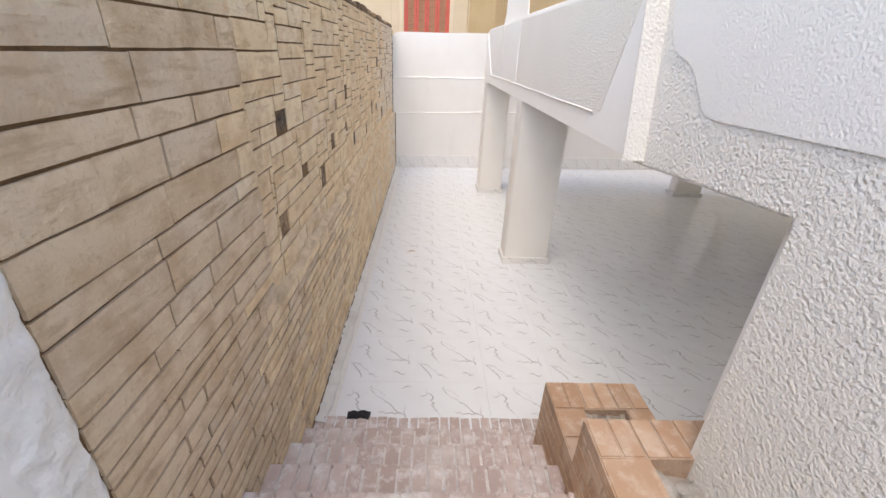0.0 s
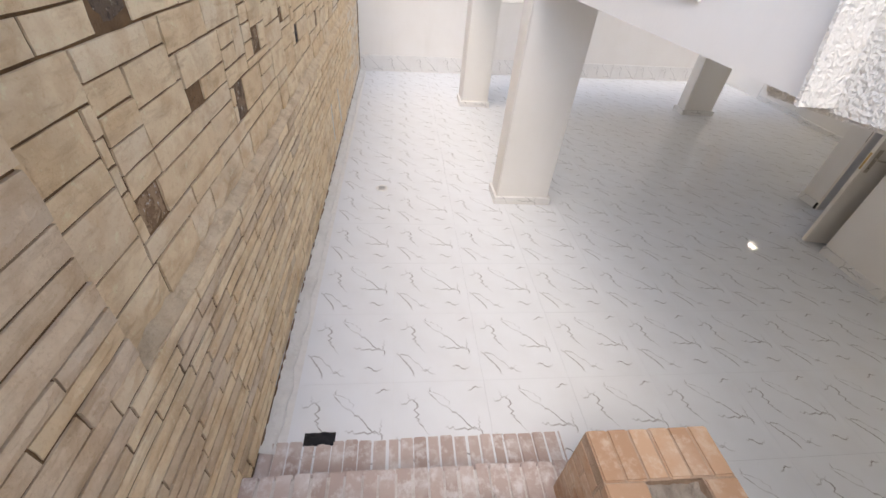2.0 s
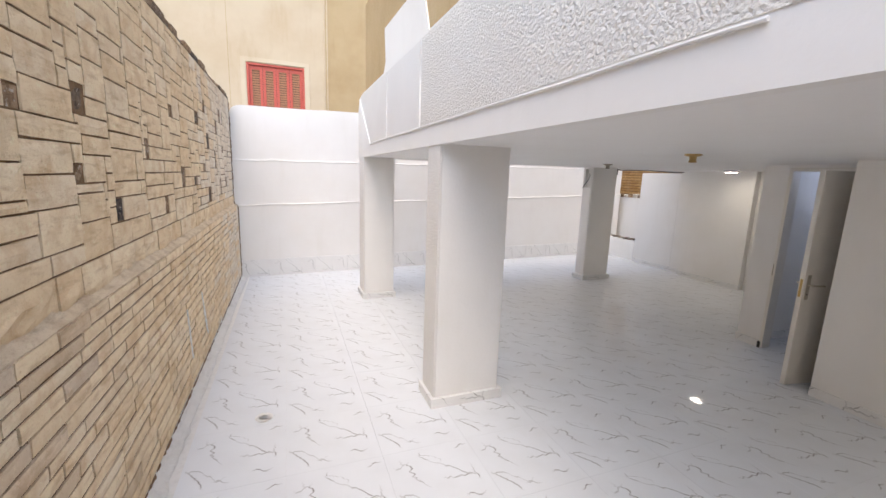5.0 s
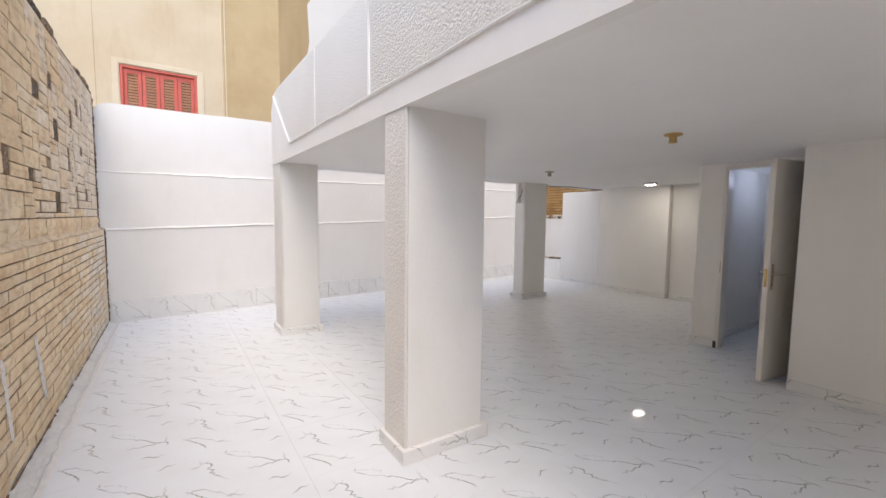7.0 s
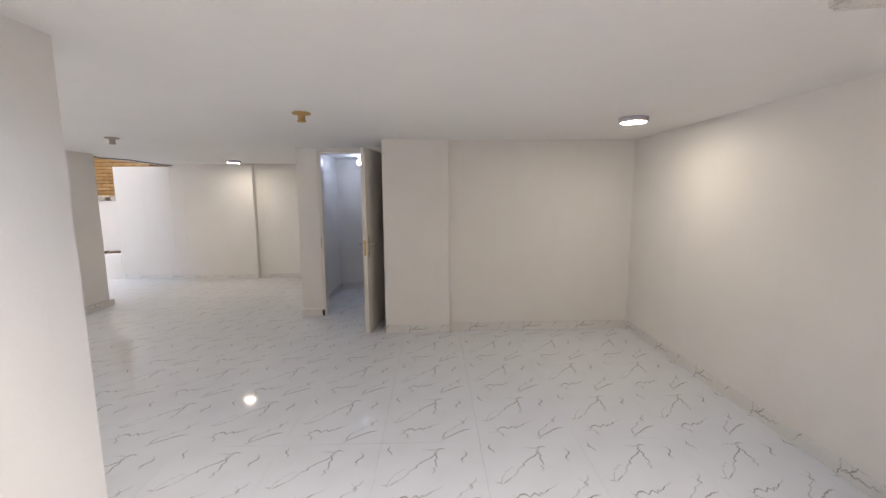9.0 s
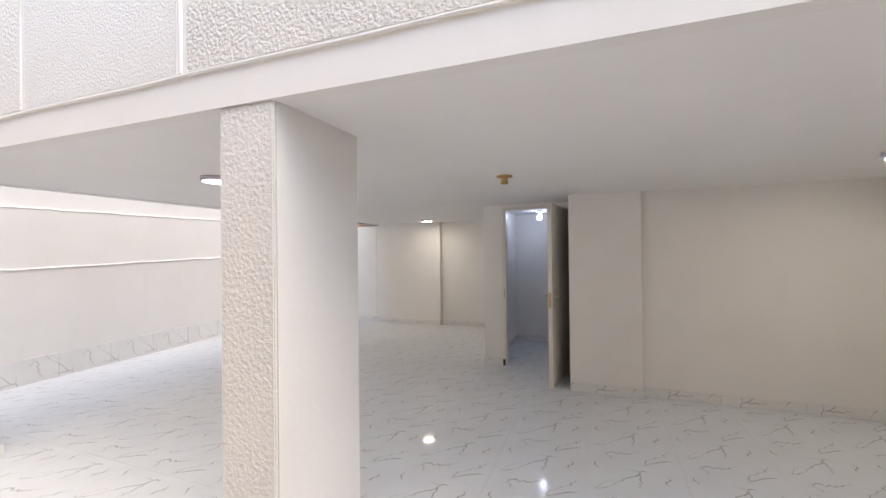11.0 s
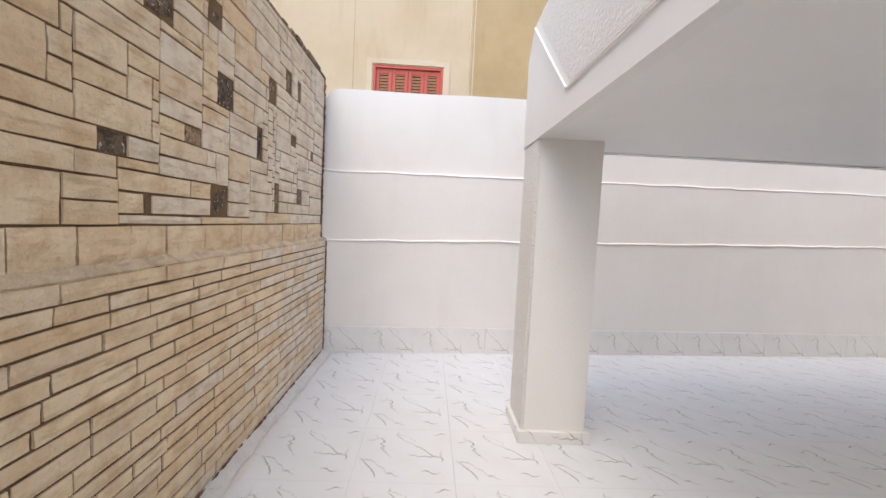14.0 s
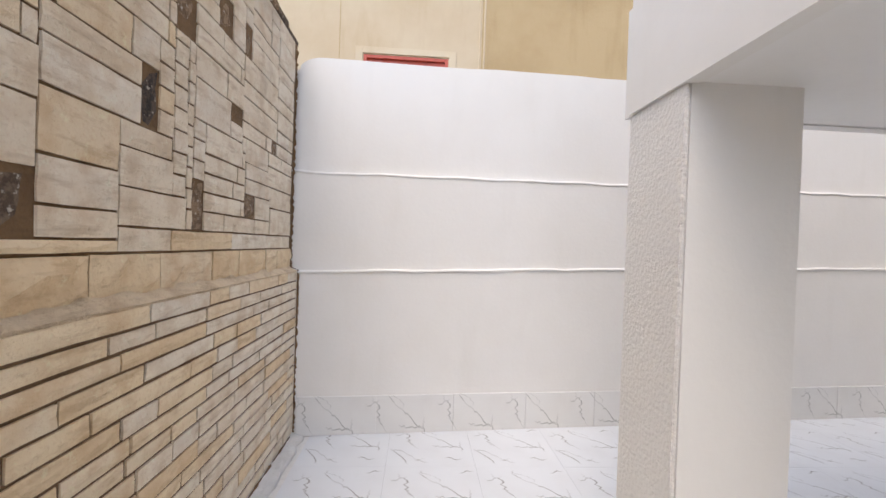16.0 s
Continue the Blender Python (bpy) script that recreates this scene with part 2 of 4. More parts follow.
# ---- mesh helpers ----
def mesh(name, verts, faces, mat):
    me = bpy.data.meshes.new(name)
    me.from_pydata(verts, [], faces)
    me.materials.append(mat)
    me.update()
    return me


def part(name, data, material, parent, label=""):
    """Links a bmesh or a mesh as one object, under its thing where one is given."""
    if isinstance(data, bmesh.types.BMesh):
        me = bpy.data.meshes.new(name)
        data.to_mesh(me)
        data.free()
        me.materials.append(material)
    else:
        me = data
    ob = new(name, me)
    if parent:
        ob.parent = parent
    if label:
        ob["label"] = label
    return ob


def smooth(ob):
    for p in ob.data.polygons:
        p.use_smooth = True
    return ob


def box(x0, y0, z0, x1, y1, z1, bevel=0.0, seg=1, bm=None):
    bm = bm or bmesh.new()
    r = bmesh.ops.create_cube(bm, size=1)
    for v in r["verts"]:
        v.co = Vector(((x0 + x1) / 2 + v.co.x * (x1 - x0), (y0 + y1) / 2 + v.co.y * (y1 - y0), (z0 + z1) / 2 + v.co.z * (z1 - z0)))
    if bevel:
        es = list({e for v in r["verts"] for e in v.link_edges})
        bmesh.ops.bevel(bm, geom=es, offset=bevel, segments=seg, affect="EDGES")
    return bm


def prism(outline, axis, lo, hi, bm=None):
    """A flat outline of (a, b) pushed from lo to hi along x, y or z."""
    bm = bm or bmesh.new()
    order = {"x": lambda a, b, h: (h, a, b), "y": lambda a, b, h: (a, h, b), "z": lambda a, b, h: (a, b, h)}[axis]
    low = [bm.verts.new(order(a, b, lo)) for a, b in outline]
    high = [bm.verts.new(order(a, b, hi)) for a, b in outline]
    bm.faces.new(low), bm.faces.new(high)
    for i in range(len(low)):
        j = (i + 1) % len(low)
        bm.faces.new((low[i], low[j], high[j], high[i]))
    bmesh.ops.recalc_face_normals(bm, faces=bm.faces)
    return bm


def lathe(profile, steps=24, at=(0, 0, 0), bm=None):
    """Turns a profile of (radius, height) round the z axis."""
    bm = bm or bmesh.new()
    rings = []
    for r, h in profile:
        rings.append([bm.verts.new((at[0] + r * math.cos(2 * math.pi * i / steps), at[1] + r * math.sin(2 * math.pi * i / steps), at[2] + h)) for i in range(steps)])
    for a, b in zip(rings, rings[1:]):
        for i in range(steps):
            j = (i + 1) % steps
            bm.faces.new((a[i], a[j], b[j], b[i]))
    bm.faces.new(rings[0]), bm.faces.new(rings[-1])
    bmesh.ops.recalc_face_normals(bm, faces=bm.faces)
    return bm


def tube(points, radius, bm=None, steps=8):
    bm = bm or bmesh.new()
    rings = []
    pts = [Vector(p) for p in points]
    for i, p in enumerate(pts):
        d = (pts[min(i + 1, len(pts) - 1)] - pts[max(i - 1, 0)]).normalized()
        q = d.to_track_quat("Z", "Y")
        rings.append([bm.verts.new(p + q @ Vector((radius * math.cos(2 * math.pi * k / steps), radius * math.sin(2 * math.pi * k / steps), 0))) for k in range(steps)])
    for a, b in zip(rings, rings[1:]):
        for k in range(steps):
            bm.faces.new((a[k], a[(k + 1) % steps], b[(k + 1) % steps], b[k]))
    bm.faces.new(rings[0]), bm.faces.new(rings[-1])
    bmesh.ops.recalc_face_normals(bm, faces=bm.faces)
    return bm


def thing(name, label, category, at=(0, 0, 0), group="", kind=""):
    ob = new(name)
    ob.location = at
    ob.empty_display_size = 0.1
    return tagged(ob, label, category, group, kind)


def structure(name, bm, mat, label=""):
    return tagged(part(name, bm, mat, None), label, "", "", "structure")


def chip(w, h, d, inset, wonk, hewn=0.002):
    """A dressed block: w along y, h along z, d deep towards +x, its face uneven by hewn and its edges worn."""
    rnd = random.Random(int(w * 9973 + h * 7919) + wonk)
    j = lambda s: rnd.uniform(-s, s)
    nw, nh = min(5, max(2, round(w / 0.08))), 2 if h < 0.11 else 3
    verts, faces, n = [], [], nw + 1
    for r in range(nh + 1):
        for c in range(n):
            rim = r in (0, nh) or c in (0, nw)
            y, z = (c / nw - 0.5) * w, (r / nh - 0.5) * h
            if rim:
                y -= math.copysign(abs(j(inset * 0.7)), y) if c in (0, nw) else 0
                z -= math.copysign(abs(j(inset * 0.6)), z) if r in (0, nh) else 0
                verts.append((d - inset * rnd.uniform(0.5, 1.4), y, z))
            else:
                verts.append((d + j(hewn) + hewn * 0.5, y + j(w * 0.08), z + j(h * 0.08)))
    for r in range(nh):
        for c in range(nw):
            k = r * n + c
            faces.append((k, k + 1, k + n + 1, k + n))
    ring = [c for c in range(n)] + [r * n + nw for r in range(1, nh + 1)] + [nh * n + c for c in range(nw - 1, -1, -1)] + [r * n for r in range(nh - 1, 0, -1)]
    first = len(verts)
    verts += [(0.0, verts[k][1], verts[k][2]) for k in ring]
    for i in range(len(ring)):
        m = (i + 1) % len(ring)
        faces.append((ring[m], ring[i], first + i, first + m))
    return verts, faces


CHIPS = {}


def chip_mesh(name, w, h, d, mat, wonk=0, hewn=0.002):
    key = (name, round(w, 2), round(h, 3), d, mat.name, wonk)
    if key not in CHIPS:
        CHIPS[key] = mesh(name, *chip(w, h, d, 0.004, wonk, hewn), mat)
    return CHIPS[key]


def joined(name, pieces, mat, parent):
    """Pieces past the countable ones as one part of kind stuff. pieces: (verts, faces, offset)."""
    vs, fs = [], []
    for verts, faces, (ox, oy, oz) in pieces:
        k = len(vs)
        vs += [(x + ox, y + oy, z + oz) for x, y, z in verts]
        fs += [tuple(i + k for i in f) for f in faces]
    return tagged(part(name, mesh(name, vs, fs, mat), mat, parent), kind="stuff")

# ---- the large structure ----
WALL_Y, WALL_TURN = 9.47, 4.9
RISE, GO, FIRST = 0.17, 0.258, 2.075
structure("floor", box(0.0, 0.9, -0.25, 8.9, 10.6, -0.008), GROUT, "white veined ceramic tile floor with thin joints")

ground = bmesh.new()
for x0, y0, x1, y1 in ((-400, -400, -0.3, 400), (-0.3, 10.6, 400, 400), (9.2, -400, 400, 10.6), (-0.3, -400, 9.2, -2.8)):
    vs = [ground.verts.new((x, y, 0.87)) for x, y in ((x0, y0), (x1, y0), (x1, y1), (x0, y1))]
    ground.faces.new(vs)
structure("ground", ground, EARTH, "dusty grey-brown street ground around the sunken yard")

wall_west = structure("wall_west", box(-0.3, -2.8, -0.2, -0.0215, 9.5, 2.84), MORTAR, "boundary wall clad in cream limestone blocks with brown joints")
structure("wall_west_plinth", box(-0.034, 0.80, -0.1, 0.0300, 9.5, 1.20), MORTAR, "lower limestone wall in thin brown-jointed courses")
structure("wall_west_entry", box(-0.034, 0.80, 1.20, 0.0310, 1.95, 2.80), MORTAR, "limestone wall beside the top of the stairs")
structure("wall_west_plaster", box(-0.05, -2.8, 0.7, 0.046, 0.70, 2.84, 0.012), WHITE, "smooth white plastered wall beside the landing")
structure("wall_west_edge", box(-0.05, 0.70, 0.7, 0.034, 0.80, 2.84), STONE_WHITE, "whitewashed rough edge of the stone wall")
# Added out of view; its height limits the sky light on the entry stones.
structure("wall_south", box(-0.3, -2.8, 0.6, 2.2, -2.6, 2.84), WHITE, "unseen plain white wall added behind the landing to hold back light")

# the far boundary wall stands a little askew
far = thing("wall_north", "white painted boundary wall with two thin ledges", "wall", (0, WALL_Y, 0), kind="structure")
far.rotation_euler.z = radians(WALL_TURN)
crown = bmesh.new()
rng = random.Random(4)
xs = [-0.35, 0.0, 0.005, 0.015, 0.03, 0.05, 0.075, 0.105, 0.14, 0.18] + [0.4 + 8.3 * i / 38 for i in range(39)]
top = [(x, 2.775 + 0.026 * max(x, 0.0) - 0.10 * (1 - math.sqrt(max(0.0, 1 - max(0.0, 1 - max(x, 0.0) / 0.17) ** 2))) + rng.uniform(-0.006, 0.006) * (x > 0.2)) for x in xs]
prism([(-0.35, -0.2), (8.70, -0.2)] + top[::-1], "y", 0.05, 0.3, crown)
part("upper_wall", crown, WHITE, far)
part("middle_wall", prism([(-0.35, -0.2), (8.70, -0.2), (8.70, 1.92 + 0.0165 * 8.7), (-0.35, 1.92)], "y", 0.02, 0.05), WHITE, far)
part("lower_wall", prism([(-0.35, -0.2), (8.70, -0.2), (8.70, 1.192 + 0.029 * 8.7), (-0.35, 1.19)], "y", 0.0, 0.02), WHITE, far)
for z, out, slope in ((1.197, -0.012, 0.029), (1.925, 0.011, 0.0165)):
    bm = bmesh.new()
    rings = []
    for i in range(61):
        x = -0.3 + 9.0 * i / 60
        dz, dy = rng.uniform(-0.006, 0.006), rng.uniform(-0.004, 0.004)
        rings.append([bm.verts.new((x, out + dy + a, z + slope * x + dz + b)) for a, b in ((0.05, -0.014), (0.004, -0.011), (0.0, 0.0), (0.006, 0.010), (0.05, 0.013))])
    for a, b in zip(rings, rings[1:]):
        for k in range(4):
            bm.faces.new((a[k], a[k + 1], b[k + 1], b[k]))
    bmesh.ops.recalc_face_normals(bm, faces=bm.faces)
    smooth(part("ledge", bm, WHITE, far, "thin white plaster ledge"))

# fascia, slab and the storey above
structure("ceiling", prism([(1.83, 2.004), (2.2, 2.006), (5.2, 2.012), (8.9, 2.025), (8.9, 2.22), (1.83, 2.22)], "y", 2.2, 8.141), CEIL, "smooth off-white painted ceiling slab")
structure("ceiling_south", prism([(2.04, 2.0055), (5.2, 2.012), (8.9, 2.025), (8.9, 2.22), (2.04, 2.22)], "y", 1.0, 2.2), CEIL, "smooth off-white painted ceiling slab")
structure("beam_edge_north", box(1.79, 8.142, 2.0, 8.9, 8.20, 2.47), WHITE, "white painted slab edge facing the boundary wall")
fascia = thing("fascia", "white painted concrete fascia with rough stucco panels", "fascia", kind="structure")
fascia.matrix_basis = pose(1.775, 8.14, 0, 0, 0, 0.5) @ pose(-1.775, -8.14, 0)
part("band", prism([(2.165, 2.0), (8.14, 2.0), (8.14, 2.62), (8.02, 2.79), (7.80, 2.82), (2.31, 2.82)], "x", 1.775, 1.835), WHITE, fascia)
part("panel", prism([(2.68, 2.168), (5.265, 2.165), (5.265, 2.80), (2.40, 2.80)], "x", 1.771, 1.776), ROUGH, fascia, "rough white stucco panel")
part("panel", prism([(5.325, 2.165), (6.39, 2.165), (6.39, 2.80), (5.325, 2.80)], "x", 1.772, 1.776), STIPPLE, fascia, "lightly stippled white plaster panel")
part("panel", prism([(6.43, 2.165), (7.22, 2.165), (7.92, 2.80), (6.43, 2.80)], "x", 1.771, 1.776), ROUGH_FINE, fascia, "rough white stucco panel")
part("bead", tube([(1.766, 2.78 + 0.345 * i, 2.152 - 0.0006 * i + 0.003 * math.sin(i * 2.1)) for i in range(13)] + [(1.768, 7.25, 2.14)], 0.0065), WHITE, fascia, "thin raised plaster bead")
part("bead", tube([(1.764, 7.25, 2.14), (1.764, 7.60, 2.44), (1.764, 7.97, 2.765)], 0.008), WHITE, fascia, "thin raised plaster bead")
for y, r in ((5.295, 0.007), (6.41, 0.004)):
    part("bead", tube([(1.769, y, 2.16), (1.769, y + 0.004, 2.5), (1.769, y, 2.80)], r), WHITE, fascia)
# Unseen block behind wall_upper; its north end sets how much sky reaches the strip.
structure("wall_upper_core", box(2.12, 0.3, 2.82, 8.9, 7.55, 4.0), OCHRE_DARK, "unseen ochre block behind the upper wall, sized to shade the north strip")
structure("wall_upper", box(1.87, 2.55, 2.82, 2.118, 8.10, 4.0), OCHRE_DARK, "unpainted ochre rendered storey above the fascia")
structure("wall_upper_patch", prism([(2.2, 2.822), (6.95, 2.822), (6.80, 3.0), (6.86, 3.35), (5.5, 3.3), (5.3, 2.86), (3.4, 2.85), (3.2, 2.9), (2.2, 2.92)], "x", 1.858, 1.872), WHITE, "white paint lapped up onto the ochre wall")

east = thing("wall_east", "rough white stucco wall beside the stairs with an opening", "wall", kind="structure")
# South of y 0.2 the wall is unseen; its 2.7 top is set for shading.
body = prism([(-2.8, -0.1), (1.244, -0.1), (1.244, 2.044), (2.392, 1.954), (2.518, 2.726), (2.60, 3.4), (0.2, 3.4), (0.2, 2.7), (-2.8, 2.7)], "x", 1.88, 2.05)
bmesh.ops.bevel(body, geom=list(body.edges), offset=0.012, segments=2, affect="EDGES")
part("pier_and_lintel", body, ROUGH, east, "rough white stucco pier and lintel")
part("return", prism([(2.150, 1.996), (2.163, 1.996), (2.313, 2.822), (2.300, 2.822)], "x", 1.773, 1.882), ROUGH, east, "rough white stucco return")
part("panel", prism([(2.247, 2.752), (2.164, 2.562), (2.13, 2.506), (2.069, 2.475), (1.991, 2.456), (1.924, 2.417), (1.857, 2.339), (1.812, 2.288), (1.768, 2.266), (1.701, 2.258), (1.098, 2.269), (0.21, 2.27), (0.21, 3.3), (2.32, 3.3)], "x", 1.873, 1.884), STIPPLE, east, "smooth white plaster patch")
structure("wall_room_south", box(2.052, 1.15, -0.1, 5.35, 1.42, 2.06), WHITE, "plain white room wall")

# the room walls
structure("wall_room_east", box(5.10, 1.42, -0.1, 5.35, 3.36, 2.2), WHITE, "plain off-white room wall")
structure("wall_pilaster", box(5.03, 3.36, -0.1, 5.40, 4.04, 2.2, 0.006), WHITE, "shallow white pilaster beside the doorway")
structure("wall_door_jamb", box(5.40, 3.86, -0.1, 5.84, 4.06, 2.2), WHITE, "white wall return behind the open door")
structure("wall_door_side", box(5.72, 4.88, -0.1, 5.84, 5.13, 2.2, 0.006), WHITE, "narrow white wall beside the doorway")
structure("wall_door_head", box(5.72, 4.06, 1.985, 5.84, 4.88, 2.2), WHITE, "white wall strip over the doorway")
structure("wall_block_north", box(5.84, 5.01, -0.1, 8.14, 5.13, 2.2), WHITE, "white wall closing the small room")
structure("wall_small_room_east", box(7.25, 2.6, -0.1, 7.40, 5.01, 2.2), WHITE, "pale wall of the small room")
structure("wall_small_room_south", box(5.40, 2.6, -0.1, 7.25, 2.75, 2.2), WHITE, "pale wall of the small room")
structure("wall_far_east", box(8.14, 5.0, -0.1, 8.42, 8.12, 2.2), WHITE, "white wall at the far end of the hall")
structure("wall_far_east_yard", box(8.14, 8.122, -0.1, 8.42, 9.10, 1.985, 0.01), WHITE, "white free-standing wall end past the slab")
structure("wall_far_pilaster", box(8.03, 6.65, -0.1, 8.14, 7.85, 2.2, 0.006), WHITE, "shallow white pilaster")
structure("wall_behind_room", box(5.35, 1.15, -0.1, 8.9, 1.25, 2.2), WHITE, "plain wall behind the small room")
structure("wall_behind_hall", box(8.62, 1.25, -0.1, 8.9, 8.12, 2.2), WHITE, "plain wall closing the building")


def column(name, x0, y0, x1, y1, rough, label):
    col = thing(name, label, "column", ((x0 + x1) / 2, (y0 + y1) / 2, 0), "columns under the slab")
    cx, cy = (x0 + x1) / 2, (y0 + y1) / 2
    a, b, t = (x1 - x0) / 2 - 0.028, (y1 - y0) / 2 - 0.028, 0.028
    smooth_body = box(-a, -b, -0.05, a, b, 2.06, 0.014, 3)
    part("shaft", smooth_body, WHITE, col)
    if rough:
        part("stucco_face", box(-a - 0.005, -b + 0.001, 0.05, -a + 0.012, b - 0.001, 2.0, 0.004, 2), rough, col, "rough white stucco face")
    h = 0.082
    for q in ((-a - t, -b - t, a + t, -b), (-a - t, b, a + t, b + t), (-a - t, -b + 0.001, -a, b - 0.001), (a, -b + 0.001, a + t, b - 0.001)):
        part("skirting_tile", box(q[0], q[1], 0.0, q[2], q[3], h, 0.0015), SKIRT, col, "white veined skirting tile")
    return col


column("column", 1.79, 4.82, 2.405, 5.14, ROUGH_FINE, "white painted square column, one side rough stucco")
column("column", 1.765, 7.76, 2.25, 8.18, ROUGH_FINE, "white painted square column near the boundary wall")
column("column", 5.76, 7.90, 6.36, 8.20, None, "white painted square column at the hall's open side")

# ---- skirting ----
rng = random.Random(11)
skirt = thing("skirting_far", "tall white veined skirting tiles along the boundary wall", "skirting", (0, WALL_Y, 0), kind="structure")
skirt.rotation_euler.z = radians(WALL_TURN)
for i in range(15):
    part("skirting_tile", box(0.06 + 0.58 * i, -0.013, 0.0, 0.06 + 0.58 * i + 0.577, -0.001, 0.285 + rng.uniform(-0.003, 0.003), 0.0015), SKIRT, skirt)
base = thing("baseboard", "low white veined skirting tiles along the room walls", "skirting", kind="structure")


def run(x0, y0, x1, y1, out, h=0.085):
    """Skirting tiles from one corner to the other, 14 mm proud on the side out."""
    length = math.hypot(x1 - x0, y1 - y0)
    n = max(1, round(length / 0.58))
    for i in range(n):
        ax, ay = x0 + (x1 - x0) * i / n, y0 + (y1 - y0) * i / n
        bx, by = x0 + (x1 - x0) * (i + 0.995) / n, y0 + (y1 - y0) * (i + 0.995) / n
        xs, ys = sorted((ax, bx, ax + out[0], bx + out[0])), sorted((ay, by, ay + out[1], by + out[1]))
        part("skirting_tile", box(xs[0], ys[0], 0.0, xs[-1], ys[-1], h, 0.0015), SKIRT, base)


P = 0.014
run(5.098, 1.44, 5.098, 3.35, (-P, 0))
run(5.028, 3.36, 5.028, 4.04, (-P, 0))
run(2.06, 1.422, 5.06, 1.422, (0, P))
run(5.718, 4.89, 5.718, 5.13, (-P, 0))
run(5.72, 5.132, 8.12, 5.132, (0, P))
run(8.138, 5.15, 8.138, 6.64, (-P, 0))
run(8.028, 6.65, 8.028, 7.85, (-P, 0))
run(8.138, 7.86, 8.138, 9.08, (-P, 0))
run(7.248, 2.76, 7.248, 5.0, (-P, 0))
run(5.85, 5.008, 7.24, 5.008, (0, -P))

# ---- stairs ----
stairs = thing("stairs", "five worn brick-clad steps splashed with pale cement", "stairs", kind="structure")
outline = [(-2.8, -0.1), (FIRST - 0.012, -0.1)]
for k in range(5):
    outline += [(FIRST - 0.012 - GO * k, RISE * (k + 1) - 0.005), (FIRST - 0.012 - GO * (k + 1), RISE * (k + 1) - 0.005)]
outline[-1] = (-2.8, RISE * 5 - 0.007)
part("core", prism(outline, "x", 0.0, 1.79), STEP_JOINT, stairs, "pale cement joints")
rng = random.Random(5)
for k in range(-1, 5):
    z, y1 = RISE * (k + 1), FIRST - GO * k
    if k < 0:
        z, y1 = 0.006, 2.31
    x = 0.03
    right = 1.73 if k <= 0 else 1.545
    while x < right:
        w = rng.choice((0.07, 0.075, 0.08, 0.085))
        if x + w > right:
            w = right - x
        if w > 0.02:
            lift = rng.uniform(-0.003, 0.003)
            depth = GO + 0.004 if k < 4 else 0.25
            part("brick", box(x + 0.003, y1 - depth, z - 0.03, x + w - 0.003, y1 + 0.012 + rng.uniform(-0.005, 0.005), z + lift, 0.006, 2), STEP_TREAD, stairs)
            if k >= 0:
                part("brick", box(x + 0.0007, y1 - 0.014, z - RISE + 0.002, x + w - 0.0007, y1 + 0.001 + rng.uniform(-0.002, 0.002), z - 0.032, 0.002), STEP, stairs)
        x += w
structure("landing", box(0.02, -2.6, 0.822, 1.885, FIRST - GO * 4 - 0.26, 0.85, 0.004), CEMENT, "grey cement landing at the top of the stairs")

